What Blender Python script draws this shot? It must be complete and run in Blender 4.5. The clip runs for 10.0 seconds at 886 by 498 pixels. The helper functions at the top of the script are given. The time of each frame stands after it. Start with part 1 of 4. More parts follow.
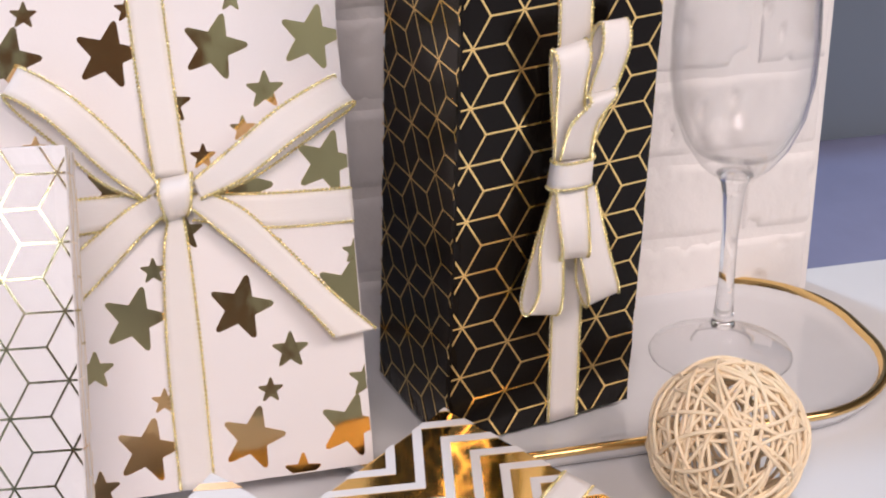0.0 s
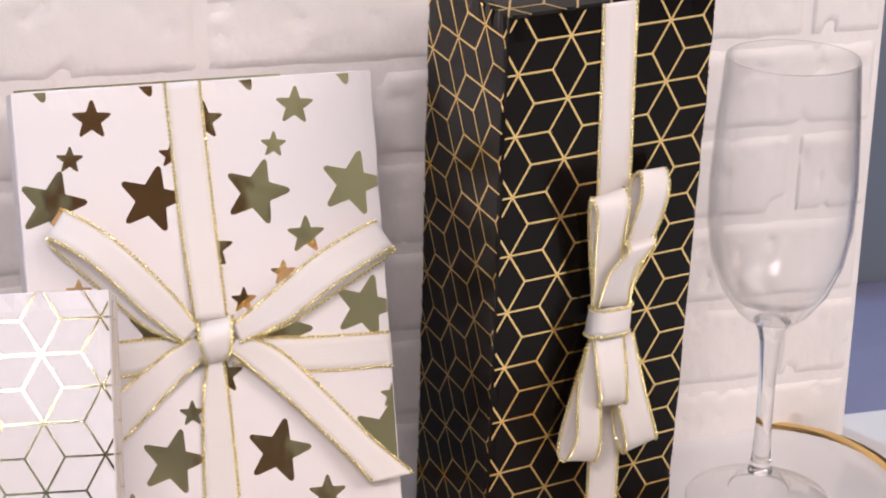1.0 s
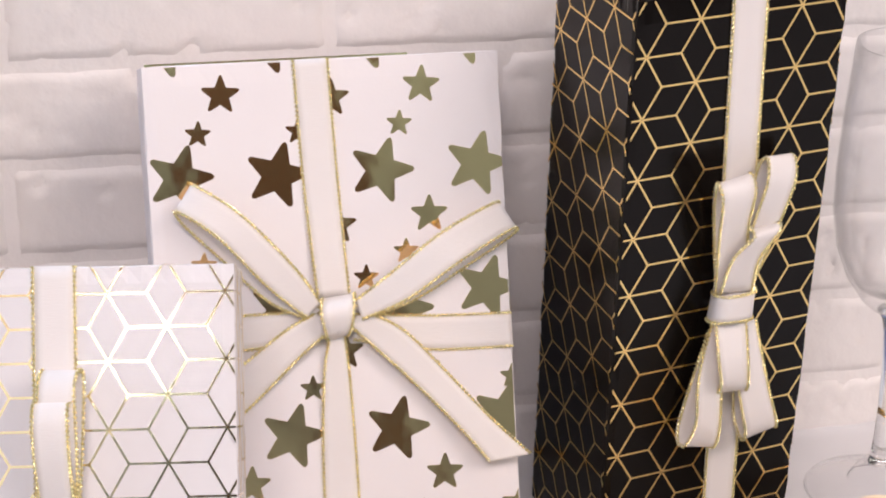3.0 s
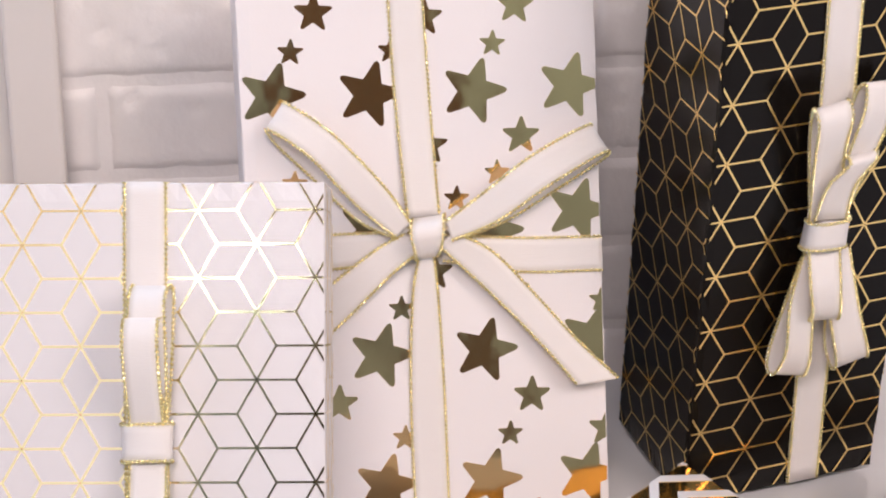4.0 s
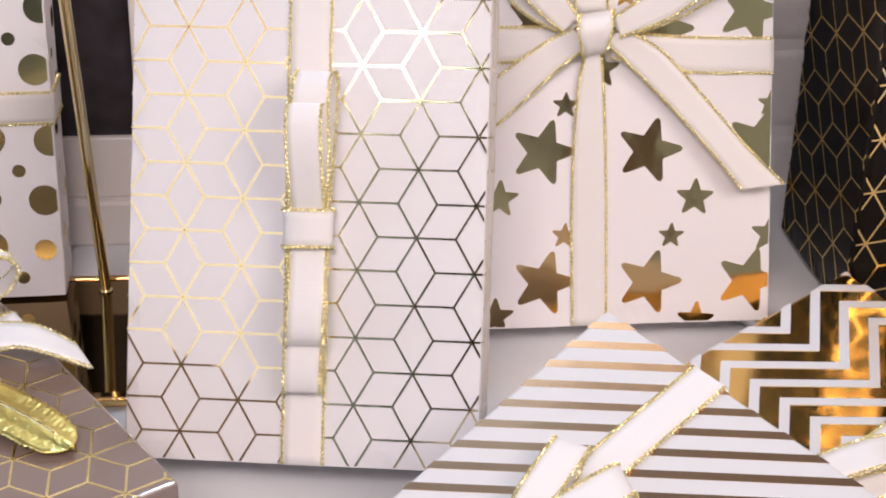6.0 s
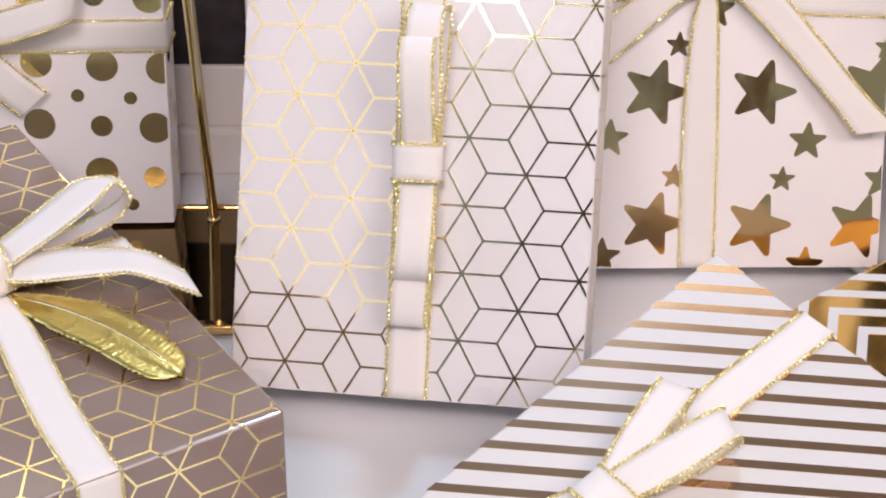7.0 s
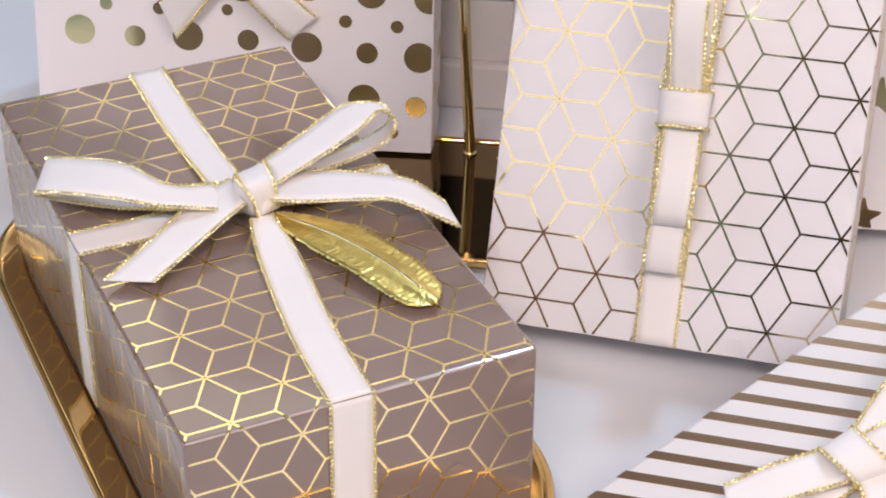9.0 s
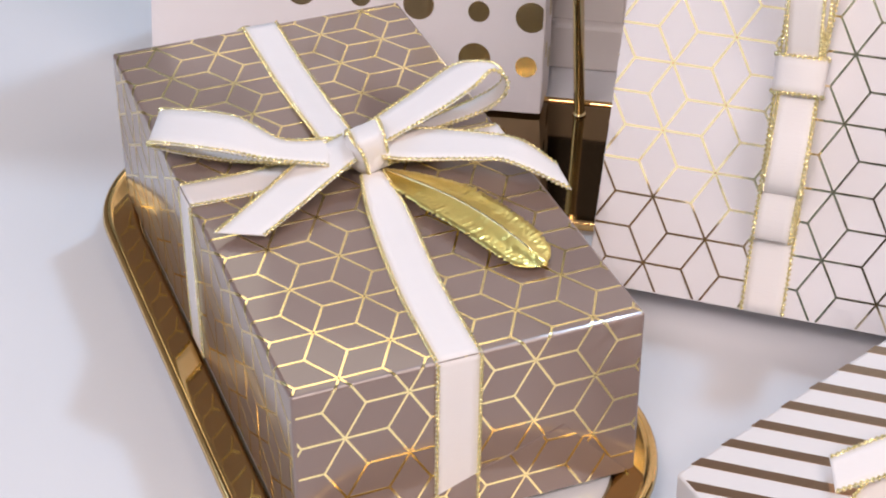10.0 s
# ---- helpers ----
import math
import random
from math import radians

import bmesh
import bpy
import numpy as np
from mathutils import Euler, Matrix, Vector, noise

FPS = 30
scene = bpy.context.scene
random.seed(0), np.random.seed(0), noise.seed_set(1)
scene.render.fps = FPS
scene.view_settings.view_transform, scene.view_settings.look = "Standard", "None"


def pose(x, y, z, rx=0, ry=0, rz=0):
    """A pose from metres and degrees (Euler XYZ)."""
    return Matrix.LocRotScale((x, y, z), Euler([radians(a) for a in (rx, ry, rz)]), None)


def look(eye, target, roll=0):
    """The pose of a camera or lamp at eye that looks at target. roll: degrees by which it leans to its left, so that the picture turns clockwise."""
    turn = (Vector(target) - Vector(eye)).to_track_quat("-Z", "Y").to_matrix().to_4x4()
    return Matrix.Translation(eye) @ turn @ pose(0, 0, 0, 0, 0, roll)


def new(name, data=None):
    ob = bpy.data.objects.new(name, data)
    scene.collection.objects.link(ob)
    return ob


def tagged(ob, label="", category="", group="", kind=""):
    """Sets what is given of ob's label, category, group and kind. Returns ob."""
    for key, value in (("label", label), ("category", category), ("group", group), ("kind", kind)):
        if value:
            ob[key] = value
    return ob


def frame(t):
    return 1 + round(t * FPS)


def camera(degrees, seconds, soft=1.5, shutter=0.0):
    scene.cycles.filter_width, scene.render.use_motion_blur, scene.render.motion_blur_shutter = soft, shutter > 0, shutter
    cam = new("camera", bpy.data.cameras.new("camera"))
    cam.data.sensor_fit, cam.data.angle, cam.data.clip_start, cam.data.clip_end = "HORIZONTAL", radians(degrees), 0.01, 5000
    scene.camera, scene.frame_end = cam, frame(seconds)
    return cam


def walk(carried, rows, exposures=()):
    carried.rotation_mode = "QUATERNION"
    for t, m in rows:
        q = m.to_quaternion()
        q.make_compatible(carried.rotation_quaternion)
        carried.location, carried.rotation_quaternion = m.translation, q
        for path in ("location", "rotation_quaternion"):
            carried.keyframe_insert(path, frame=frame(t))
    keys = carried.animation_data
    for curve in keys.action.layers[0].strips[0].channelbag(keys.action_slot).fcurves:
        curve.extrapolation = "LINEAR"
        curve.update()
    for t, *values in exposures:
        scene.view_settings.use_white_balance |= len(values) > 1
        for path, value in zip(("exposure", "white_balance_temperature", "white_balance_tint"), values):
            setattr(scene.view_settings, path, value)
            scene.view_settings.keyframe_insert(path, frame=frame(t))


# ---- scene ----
cam = camera(25.70, 10.0, soft=2.0)
PATH = [
    (0, (-0.1025, -0.7711, 0.4773), (0.1541, 0.0968, 0.0520), 0.75),
    (0.5, (-0.1038, -0.7709, 0.4825), (0.1569, 0.1114, 0.0905), 0.84),
    (1, (-0.1058, -0.7726, 0.4856), (0.1410, 0.1254, 0.1216), 0.84),
    (1.5, (-0.1065, -0.7722, 0.4862), (0.1246, 0.1287, 0.1187), 0.85),
    (2, (-0.1071, -0.7727, 0.4856), (0.1104, 0.1306, 0.1160), 0.80),
    (3.5, (-0.1094, -0.7710, 0.4865), (0.0579, 0.1362, 0.1005), 0.75),
    (4, (-0.1079, -0.7691, 0.4852), (0.0317, 0.1310, 0.0725), 0.66),
    (4.5, (-0.1052, -0.7686, 0.4843), (0.0045, 0.1216, 0.0422), 0.58),
    (5, (-0.1091, -0.7661, 0.4808), (-0.0182, 0.1145, 0.0159), 0.54),
    (6.5, (-0.1122, -0.7638, 0.4752), (-0.0775, 0.0921, -0.0407), 0.42),
    (7, (-0.1155, -0.7625, 0.4751), (-0.1084, 0.0862, -0.0538), 0.34),
    (7.5, (-0.1188, -0.7624, 0.4743), (-0.1407, 0.0840, -0.0577), 0.30),
    (8, (-0.1225, -0.7619, 0.4746), (-0.1766, 0.0801, -0.0622), 0.33),
    (8.5, (-0.1251, -0.7625, 0.4736), (-0.2090, 0.0730, -0.0694), 0.19),
    (9, (-0.1282, -0.7630, 0.4717), (-0.2352, 0.0636, -0.0808), 0.10),
    (9.5, (-0.1318, -0.7629, 0.4709), (-0.2618, 0.0531, -0.0923), 0.16),
    (10, (-0.1343, -0.7629, 0.4723), (-0.2864, 0.0440, -0.0984), -0.10),
]
walk(cam, [(t, look(eye, target, roll)) for t, eye, target, roll in PATH])

# ---- light ----
world = bpy.data.worlds.new("room_world")
scene.world = world
world.use_nodes = True
world.node_tree.nodes["Background"].inputs[0].default_value = (0.75, 0.85, 1.0, 1)
world.node_tree.nodes["Background"].inputs[1].default_value = 0.3
scene.view_settings.exposure = -0.07


def area(name, eye, target, sx, sy, watts, colour):
    d = bpy.data.lights.new(name, "AREA")
    d.shape, d.size, d.size_y, d.energy, d.color = "RECTANGLE", sx, sy, watts, colour
    ob = new(name, d)
    ob.matrix_world = look(eye, target)
    return ob


area("front_lamp_light", (-0.36, -1.44, 1.38), (0.05, 0.0, 0.08), 0.58, 0.32, 16.8, (1.0, 0.858, 0.855))
area("blind_light", (-0.87, -1.68, 0.877), (-0.12, -0.11, 0.12), 0.36, 0.61, 0.66, (1.0, 0.88, 0.74))
area("bulb_light", (-0.612, -1.68, 1.085), (-0.12, -0.11, 0.12), 0.07, 0.06, 0.55, (0.88, 1.0, 0.88))
area("side_window_light", (-1.95, -0.25, 0.80), (-0.2, -0.1, 0.1), 1.3, 1.2, 14, (0.50, 0.69, 1.0))
area("ceiling_light", (0.06, 0.70, 1.70), (-0.1, -0.1, 0.0), 0.12, 0.12, 11.5, (0.50, 0.72, 1.0))
area("ceiling_panel_light", (-0.55, 1.72, 1.74), (-0.55, 1.67, 0.0), 1.7, 0.85, 9, (1.0, 0.93, 0.80))
# unseen light area, added for the upper rose gold stripes to reflect
area("stripe_reflection_light", (0.40, 0.80, 1.74), (0.40, 0.78, 0.0), 1.0, 0.70, 2.4, (1.0, 0.86, 0.68))
# added fill that brightens the south wall for the star foil to reflect
area("south_wall_fill_light", (0.60, -1.90, 1.73), (0.60, -2.40, 0.55), 1.2, 0.12, 5.5, (0.97, 1.0, 0.98))
area("front_panel_light", (1.00, -1.20, 1.38), (0.15, 0.0, 0.1), 1.0, 0.8, 18.5, (1.0, 0.84, 0.79))

# ---- materials ----


def material(name, colour, rough=0.5, metal=0.0, bump=0.0, bump_scale=400.0, vary=0.06, vary_scale=30.0, sheen=0.0, coat=0.0, stretch=None, spec=0.5, relief=0.0004, fine=2):
    m = bpy.data.materials.new(name)
    m.use_nodes = True
    nt = m.node_tree
    b = nt.nodes["Principled BSDF"]
    b.inputs["Roughness"].default_value, b.inputs["Metallic"].default_value = rough, metal
    b.inputs["Sheen Weight"].default_value, b.inputs["Coat Weight"].default_value = sheen, coat
    b.inputs["Coat Roughness"].default_value = 0.08
    b.inputs["Specular IOR Level"].default_value = spec
    co = nt.nodes.new("ShaderNodeTexCoord")
    src = co.outputs["Object"]
    if stretch:
        mp = nt.nodes.new("ShaderNodeMapping")
        mp.inputs["Scale"].default_value = stretch
        nt.links.new(src, mp.inputs["Vector"])
        src = mp.outputs["Vector"]
    n1, n2 = nt.nodes.new("ShaderNodeTexNoise"), nt.nodes.new("ShaderNodeTexNoise")
    n1.inputs["Scale"].default_value, n1.inputs["Detail"].default_value = vary_scale, 3
    n2.inputs["Scale"].default_value, n2.inputs["Detail"].default_value = bump_scale, fine
    nt.links.new(src, n1.inputs["Vector"])
    nt.links.new(src, n2.inputs["Vector"])
    ramp = nt.nodes.new("ShaderNodeMix")
    ramp.data_type = "RGBA"
    lo = [c * (1 - vary) for c in colour]
    hi = [min(1, c * (1 + vary)) for c in colour]
    ramp.inputs[6].default_value, ramp.inputs[7].default_value = (*lo, 1), (*hi, 1)
    nt.links.new(n1.outputs["Fac"], ramp.inputs[0])
    nt.links.new(ramp.outputs[2], b.inputs["Base Color"])
    rr = nt.nodes.new("ShaderNodeMapRange")
    rr.inputs["To Min"].default_value, rr.inputs["To Max"].default_value = rough * 0.8, rough * 1.2
    nt.links.new(n1.outputs["Fac"], rr.inputs["Value"])
    nt.links.new(rr.outputs["Result"], b.inputs["Roughness"])
    if bump:
        bp = nt.nodes.new("ShaderNodeBump")
        bp.inputs["Strength"].default_value, bp.inputs["Distance"].default_value = bump, relief
        nt.links.new(n2.outputs["Fac"], bp.inputs["Height"])
        nt.links.new(bp.outputs["Normal"], b.inputs["Normal"])
    return m


WHITE_PAPER = material("white_paper", (0.88, 0.835, 0.845), 0.42, bump=0.10, bump_scale=700, vary=0.015)
# the same white paper, dimmed in colour to even out the light on it
CUBE_PAPER = material("white_paper_dimmed", (0.785, 0.755, 0.775), 0.42, bump=0.10, bump_scale=700, vary=0.015)
WHITE_GLOSS = material("white_gloss_paper", (0.70, 0.675, 0.675), 0.50, bump=0.05, bump_scale=500, vary=0.015)
BLACK_PAPER = material("black_paper", (0.0052, 0.0036, 0.0030), 0.24, bump=0.08, bump_scale=500, vary=0.2, spec=0.15)
TAUPE_PAPER = material("taupe_paper", (0.235, 0.165, 0.140), 0.34, bump=0.06, bump_scale=300, vary=0.05, coat=1.0)
FOIL = material("gold_foil", (0.95, 0.80, 0.52), 0.10, 1.0, bump=0.40, bump_scale=60, vary=0.05)
STAR_FOIL = material("pale_gold_foil", (0.97, 0.66, 0.33), 0.10, 1.0, bump=1.0, bump_scale=42, vary=0.05)
TAUPE_FOIL = material("satin_gold_foil", (0.96, 0.82, 0.42), 0.15, 1.0, bump=0.40, bump_scale=48, vary=0.05)
BLACK_FOIL = material("deep_gold_foil", (0.97, 0.68, 0.28), 0.16, 1.0, bump=0.14, bump_scale=50, vary=0.08)
DOT_FOIL = material("dot_foil", (0.88, 0.80, 0.46), 0.14, 1.0, bump=0.25, bump_scale=45, vary=0.05)
FOIL_ROSE = material("rose_gold_foil", (0.80, 0.54, 0.35), 0.12, 1.0, bump=0.10, bump_scale=60, vary=0.05)
GOLD = material("polished_gold", (0.90, 0.74, 0.42), 0.08, 1.0, bump=0.10, bump_scale=45, vary=0.04)
RIM_GOLD = material("deep_polished_gold", (0.80, 0.55, 0.23), 0.10, 1.0, bump=0.10, bump_scale=45, vary=0.04)
FEATHER_GOLD = material("satin_gold", (0.98, 0.76, 0.25), 0.30, 1.0, bump=0.9, bump_scale=260, vary=0.08, relief=0.0006, fine=4)
THREAD = material("gold_thread", (1.0, 0.80, 0.44), 0.20, 0.85, bump=0.5, bump_scale=1600, vary=0.2, vary_scale=900)
SATIN = material("cream_ribbon", (0.85, 0.805, 0.79), 0.55, bump=0.25, bump_scale=900, vary=0.02, sheen=0.1, stretch=(0.25, 3, 3))
TABLE = material("white_table", (0.74, 0.74, 0.76), 0.38, bump=0.05, bump_scale=120, vary=0.02, vary_scale=6)
PLASTER = material("white_brick_paint", (0.84, 0.80, 0.785), 0.5, bump=0.55, bump_scale=70, vary=0.05, vary_scale=40, relief=0.0020, fine=4)
FRAME_PAINT = material("cream_frame_paint", (0.74, 0.69, 0.66), 0.45, bump=0.15, bump_scale=200, vary=0.03)
DARK_PRINT = material("dark_print", (0.032, 0.026, 0.030), 0.4, bump=0.05, bump_scale=200, vary=0.95, vary_scale=70, spec=0.25)
RATTAN = material("rattan", (0.98, 0.73, 0.51), 0.55, bump=0.5, bump_scale=700, vary=0.18, vary_scale=60)
CERAMIC = material("grey_tray_glaze", (0.70, 0.70, 0.72), 0.12, bump=0.05, bump_scale=60, vary=0.06, vary_scale=25, coat=0.5)
BLUE_WALL = material("blue_grey_wall", (0.20, 0.235, 0.285), 0.8, bump=0.2, bump_scale=80, vary=0.05, vary_scale=4)
GREEN_WALL = material("sage_wall", (0.62, 0.80, 0.86), 0.8, bump=0.2, bump_scale=80, vary=0.12, vary_scale=3)
WARM_WALL = material("warm_white_wall", (0.47, 0.42, 0.38), 0.8, bump=0.2, bump_scale=80, vary=0.05, vary_scale=3)
WOOD = material("brown_wood", (0.16, 0.075, 0.04), 0.35, bump=0.3, bump_scale=40, vary=0.3, vary_scale=8, stretch=(1, 8, 1))
DARK_WOOD = material("dark_wood", (0.05, 0.028, 0.018), 0.4, bump=0.3, bump_scale=40, vary=0.3, vary_scale=8, stretch=(8, 1, 1))
MIRROR_PAPER = material("mirror_gold_paper", (0.95, 0.63, 0.22), 0.11, 1.0, bump=0.35, bump_scale=16, vary=0.05, relief=0.0005)
# gold mirror, the dark reflection of the print put into its colour
DARK_REFLECT_GOLD = material("gold_mirror_dark_reflection", (0.20, 0.135, 0.065), 0.05, 1.0, bump=0.15, bump_scale=30, vary=0.1)
BLUE_CLOTH = material("blue_violet_cloth", (0.26, 0.27, 0.42), 0.85, bump=0.4, bump_scale=300, vary=0.12)


def glass_material():
    m = bpy.data.materials.new("clear_glass")
    m.use_nodes = True
    b = m.node_tree.nodes["Principled BSDF"]
    b.inputs["Base Color"].default_value = (0.98, 0.985, 0.99, 1)
    b.inputs["Roughness"].default_value, b.inputs["IOR"].default_value = 0.01, 1.48
    b.inputs["Transmission Weight"].default_value = 1.0
    return m


GLASS = glass_material()


def thin_glass_material():
    """The wall of a blown bowl, too thin to bend the view: clear, with a gloss that grows towards its edges."""
    m = bpy.data.materials.new("thin_glass")
    m.use_nodes = True
    nt = m.node_tree
    nt.nodes.remove(nt.nodes["Principled BSDF"])
    clear, gloss, mix, edge, power = (nt.nodes.new("ShaderNode" + k) for k in ("BsdfTransparent", "BsdfGlossy", "MixShader", "LayerWeight", "Math"))
    clear.inputs["Color"].default_value = (0.987, 0.988, 0.99, 1)
    gloss.inputs["Roughness"].default_value = 0.02
    power.operation = "POWER"
    power.inputs[1].default_value = 2.8
    nt.links.new(edge.outputs["Facing"], power.inputs[0])
    scale = nt.nodes.new("ShaderNodeMath")
    scale.operation = "MULTIPLY_ADD"
    scale.inputs[1].default_value, scale.inputs[2].default_value = 0.85, 0.018
    nt.links.new(power.outputs[0], scale.inputs[0])
    nt.links.new(scale.outputs[0], mix.inputs[0])
    nt.links.new(clear.outputs[0], mix.inputs[1])
    nt.links.new(gloss.outputs[0], mix.inputs[2])
    nt.links.new(mix.outputs[0], nt.nodes["Material Output"].inputs[0])
    return m


THIN_GLASS = thin_glass_material()

# ---- mesh helpers ----


def part(name, bm, mat, parent=None, label="", smooth=False, kind=""):
    me = bpy.data.meshes.new(name)
    bm.normal_update()
    bm.to_mesh(me)
    bm.free()
    if mat:
        me.materials.append(mat)
    if smooth:
        me.polygons.foreach_set("use_smooth", [True] * len(me.polygons))
    ob = new(name, me)
    ob.parent = parent
    return tagged(ob, label, kind=kind)


def thing(name, m, label, category, group="", kind=""):
    ob = new(name)
    ob.empty_display_size = 0.02
    ob.matrix_world = m
    return tagged(ob, label, category, group, kind)


def block(x0, x1, y0, y1, z0, z1, bevel=0.0, seg=2, bm=None):
    bm = bm or bmesh.new()
    made = bmesh.ops.create_cube(bm, size=1, matrix=Matrix.LocRotScale(((x0 + x1) / 2, (y0 + y1) / 2, (z0 + z1) / 2), None, (x1 - x0, y1 - y0, z1 - z0)))
    if bevel:
        edges = list({e for v in made["verts"] for e in v.link_edges})
        bmesh.ops.bevel(bm, geom=edges, offset=bevel, segments=seg, affect="EDGES", profile=0.5)
    return bm


def wrapped(x0, x1, y0, y1, z0, z1, seed, cuts=26, slack=0.0009):
    """A box in wrapping paper: flat faces, edges pressed in unevenly where the paper is creased."""
    bm = block(x0, x1, y0, y1, z0, z1)
    bmesh.ops.subdivide_edges(bm, edges=list(bm.edges), cuts=cuts, use_grid_fill=True)
    mid = Vector(((x0 + x1) / 2, (y0 + y1) / 2, (z0 + z1) / 2))
    half = Vector((x1 - x0, y1 - y0, z1 - z0)) / 2
    for v in bm.verts:
        d = v.co - mid
        on = [k for k in range(3) if abs(d[k]) > half[k] - 1e-5]
        if len(on) > 1:
            r = slack * (0.25 + abs(noise.noise(v.co * 160 + Vector((seed, 2, 5)))) * 1.5)
            for k in on:
                if not (k == 2 and d[k] < 0):
                    v.co[k] -= math.copysign(r, d[k])
    return bm


def clip(poly, hull):
    """A polygon cut to a convex outline that runs anticlockwise."""
    for (ax, ay), (bx, by) in zip(hull, hull[1:] + hull[:1]):
        out = []
        side = [(bx - ax) * (y - ay) - (by - ay) * (x - ax) for x, y in poly]
        for i, (p, s) in enumerate(zip(poly, side)):
            q, r = poly[i - 1], side[i - 1]
            if (s >= 0) != (r >= 0):
                f = r / (r - s)
                out.append((q[0] + f * (p[0] - q[0]), q[1] + f * (p[1] - q[1])))
            if s >= 0:
                out.append(p)
        poly = out
        if len(poly) < 3:
            return []
    return poly


def rect(x0, x1, y0, y1):
    return [(x0, y0), (x1, y0), (x1, y1), (x0, y1)]


def line(ax, ay, bx, by, w):
    d = math.hypot(bx - ax, by - ay) or 1
    nx, ny = -(by - ay) / d * w / 2, (bx - ax) / d * w / 2
    ex, ey = (bx - ax) / d * w * 0.4, (by - ay) / d * w * 0.4
    return [(ax - ex - nx, ay - ey - ny), (bx + ex - nx, by + ey - ny), (bx + ex + nx, by + ey + ny), (ax - ex + nx, ay - ey + ny)]


def inlay(polys, hull, place, lift=0.00012):
    """Flat pieces of foil of a hair's thickness: polys cut to hull, set on the face by place(u, v, out)."""
    bm = bmesh.new()
    for n, poly in enumerate(polys):
        poly = clip(poly, hull)
        if len(poly) < 3:
            continue
        out = lift + 0.000015 * (n % 3)
        top = [bm.verts.new(place(u, v, out)) for u, v in poly]
        low = [bm.verts.new(place(u, v, 0.0)) for u, v in poly]
        bm.faces.new(top)
        for i in range(len(top)):
            bm.faces.new((low[i - 1], low[i], top[i], top[i - 1]))
    bmesh.ops.recalc_face_normals(bm, faces=bm.faces)
    return bm


def cubes(x0, x1, y0, y1, pitch, ox, oy, w):
    """The edges of a tumbling-cube pattern with upright columns of six-rayed nodes, one of them at ox, oy."""
    step, ray = pitch * math.sqrt(3) / 2, pitch / math.sqrt(3)
    out = []
    for i in range(math.floor((x0 - ox) / step) - 1, math.ceil((x1 - ox) / step) + 2):
        for j in range(math.floor((y0 - oy) / pitch) - 2, math.ceil((y1 - oy) / pitch) + 2):
            x, y = ox + i * step, oy + (j + 0.5 * (i % 2)) * pitch
            for k in range(6):
                a = k * math.pi / 3
                out.append(line(x, y, x + ray * math.cos(a), y + ray * math.sin(a), w))
    return out


def star_shape(x, y, r, turn):
    pts = []
    for k in range(5):
        a = math.radians(90 + 72 * k + turn)
        for da, f in ((-0.085, 0.93), (0.0, 0.985), (0.085, 0.93)):
            pts.append((x + r * f * math.cos(a + da), y + r * f * math.sin(a + da)))
        a += math.radians(36)
        pts.append((x + 0.47 * r * math.cos(a), y + 0.47 * r * math.sin(a)))
    return pts


def disc_shape(x, y, r, n=28):
    return [(x + r * math.cos(2 * math.pi * k / n), y + r * math.sin(2 * math.pi * k / n)) for k in range(n)]


def glide(rows, per=9):
    """Points along a smooth curve through the rows."""
    rows = [Vector(r) for r in rows]
    out = []
    for i in range(len(rows) - 1):
        a, b, c, d = rows[max(i - 1, 0)], rows[i], rows[i + 1], rows[min(i + 2, len(rows) - 1)]
        for k in range(per):
            t = k / per
            out.append(0.5 * (2 * b + (c - a) * t + (2 * a - 5 * b + 4 * c - d) * t * t + (3 * b - a - 3 * c + d) * t ** 3))
    return out + [rows[-1]]


def tube(points, radius, sides=6, beads=0.0, closed=False, bm=None):
    """A round thread along points; beads: how strongly its thickness swells and narrows, as twisted thread does."""
    bm = bm or bmesh.new()
    rings = []
    n = len(points)
    for i, p in enumerate(points):
        ahead = (points[(i + 1) % n if closed else min(i + 1, n - 1)] - points[(i - 1) % n if closed else max(i - 1, 0)]).normalized()
        side = ahead.orthogonal().normalized() if i == 0 else (side - ahead * side.dot(ahead)).normalized()
        up = ahead.cross(side)
        r = radius * (1 + (beads if i % 2 else -beads))
        rings.append([bm.verts.new(p + r * (math.cos(2 * math.pi * k / sides) * side + math.sin(2 * math.pi * k / sides) * up)) for k in range(sides)])
    for i in range(n if closed else n - 1):
        a, b = rings[i], rings[(i + 1) % n]
        for k in range(sides):
            bm.faces.new((a[k - 1], a[k], b[k], b[k - 1]))
    if not closed:
        bm.faces.new(rings[0][::-1])
        bm.faces.new(rings[-1])
    return bm


def twisted(points, wide, slim, pitch):
    """A flat strand of metallic thread, turning on itself once every pitch along points that lie evenly."""
    bm = bmesh.new()
    rings, turned = [], 0.0
    n = len(points)
    for i, p in enumerate(points):
        ahead = (points[min(i + 1, n - 1)] - points[max(i - 1, 0)]).normalized()
        side = ahead.orthogonal().normalized() if i == 0 else (side - ahead * side.dot(ahead)).normalized()
        up = ahead.cross(side)
        if i:
            turned += 2 * math.pi * (p - points[i - 1]).length / pitch
        a, b = math.cos(turned) * side + math.sin(turned) * up, math.cos(turned) * up - math.sin(turned) * side
        rings.append([bm.verts.new(p + wide * math.cos(k * math.pi / 3) * a + slim * math.sin(k * math.pi / 3) * b) for k in range(6)])
    for a, b in zip(rings, rings[1:]):
        for k in range(6):
            bm.faces.new((a[k - 1], a[k], b[k], b[k - 1]))
    bm.faces.new(rings[0][::-1])
    bm.faces.new(rings[-1])
    return bm


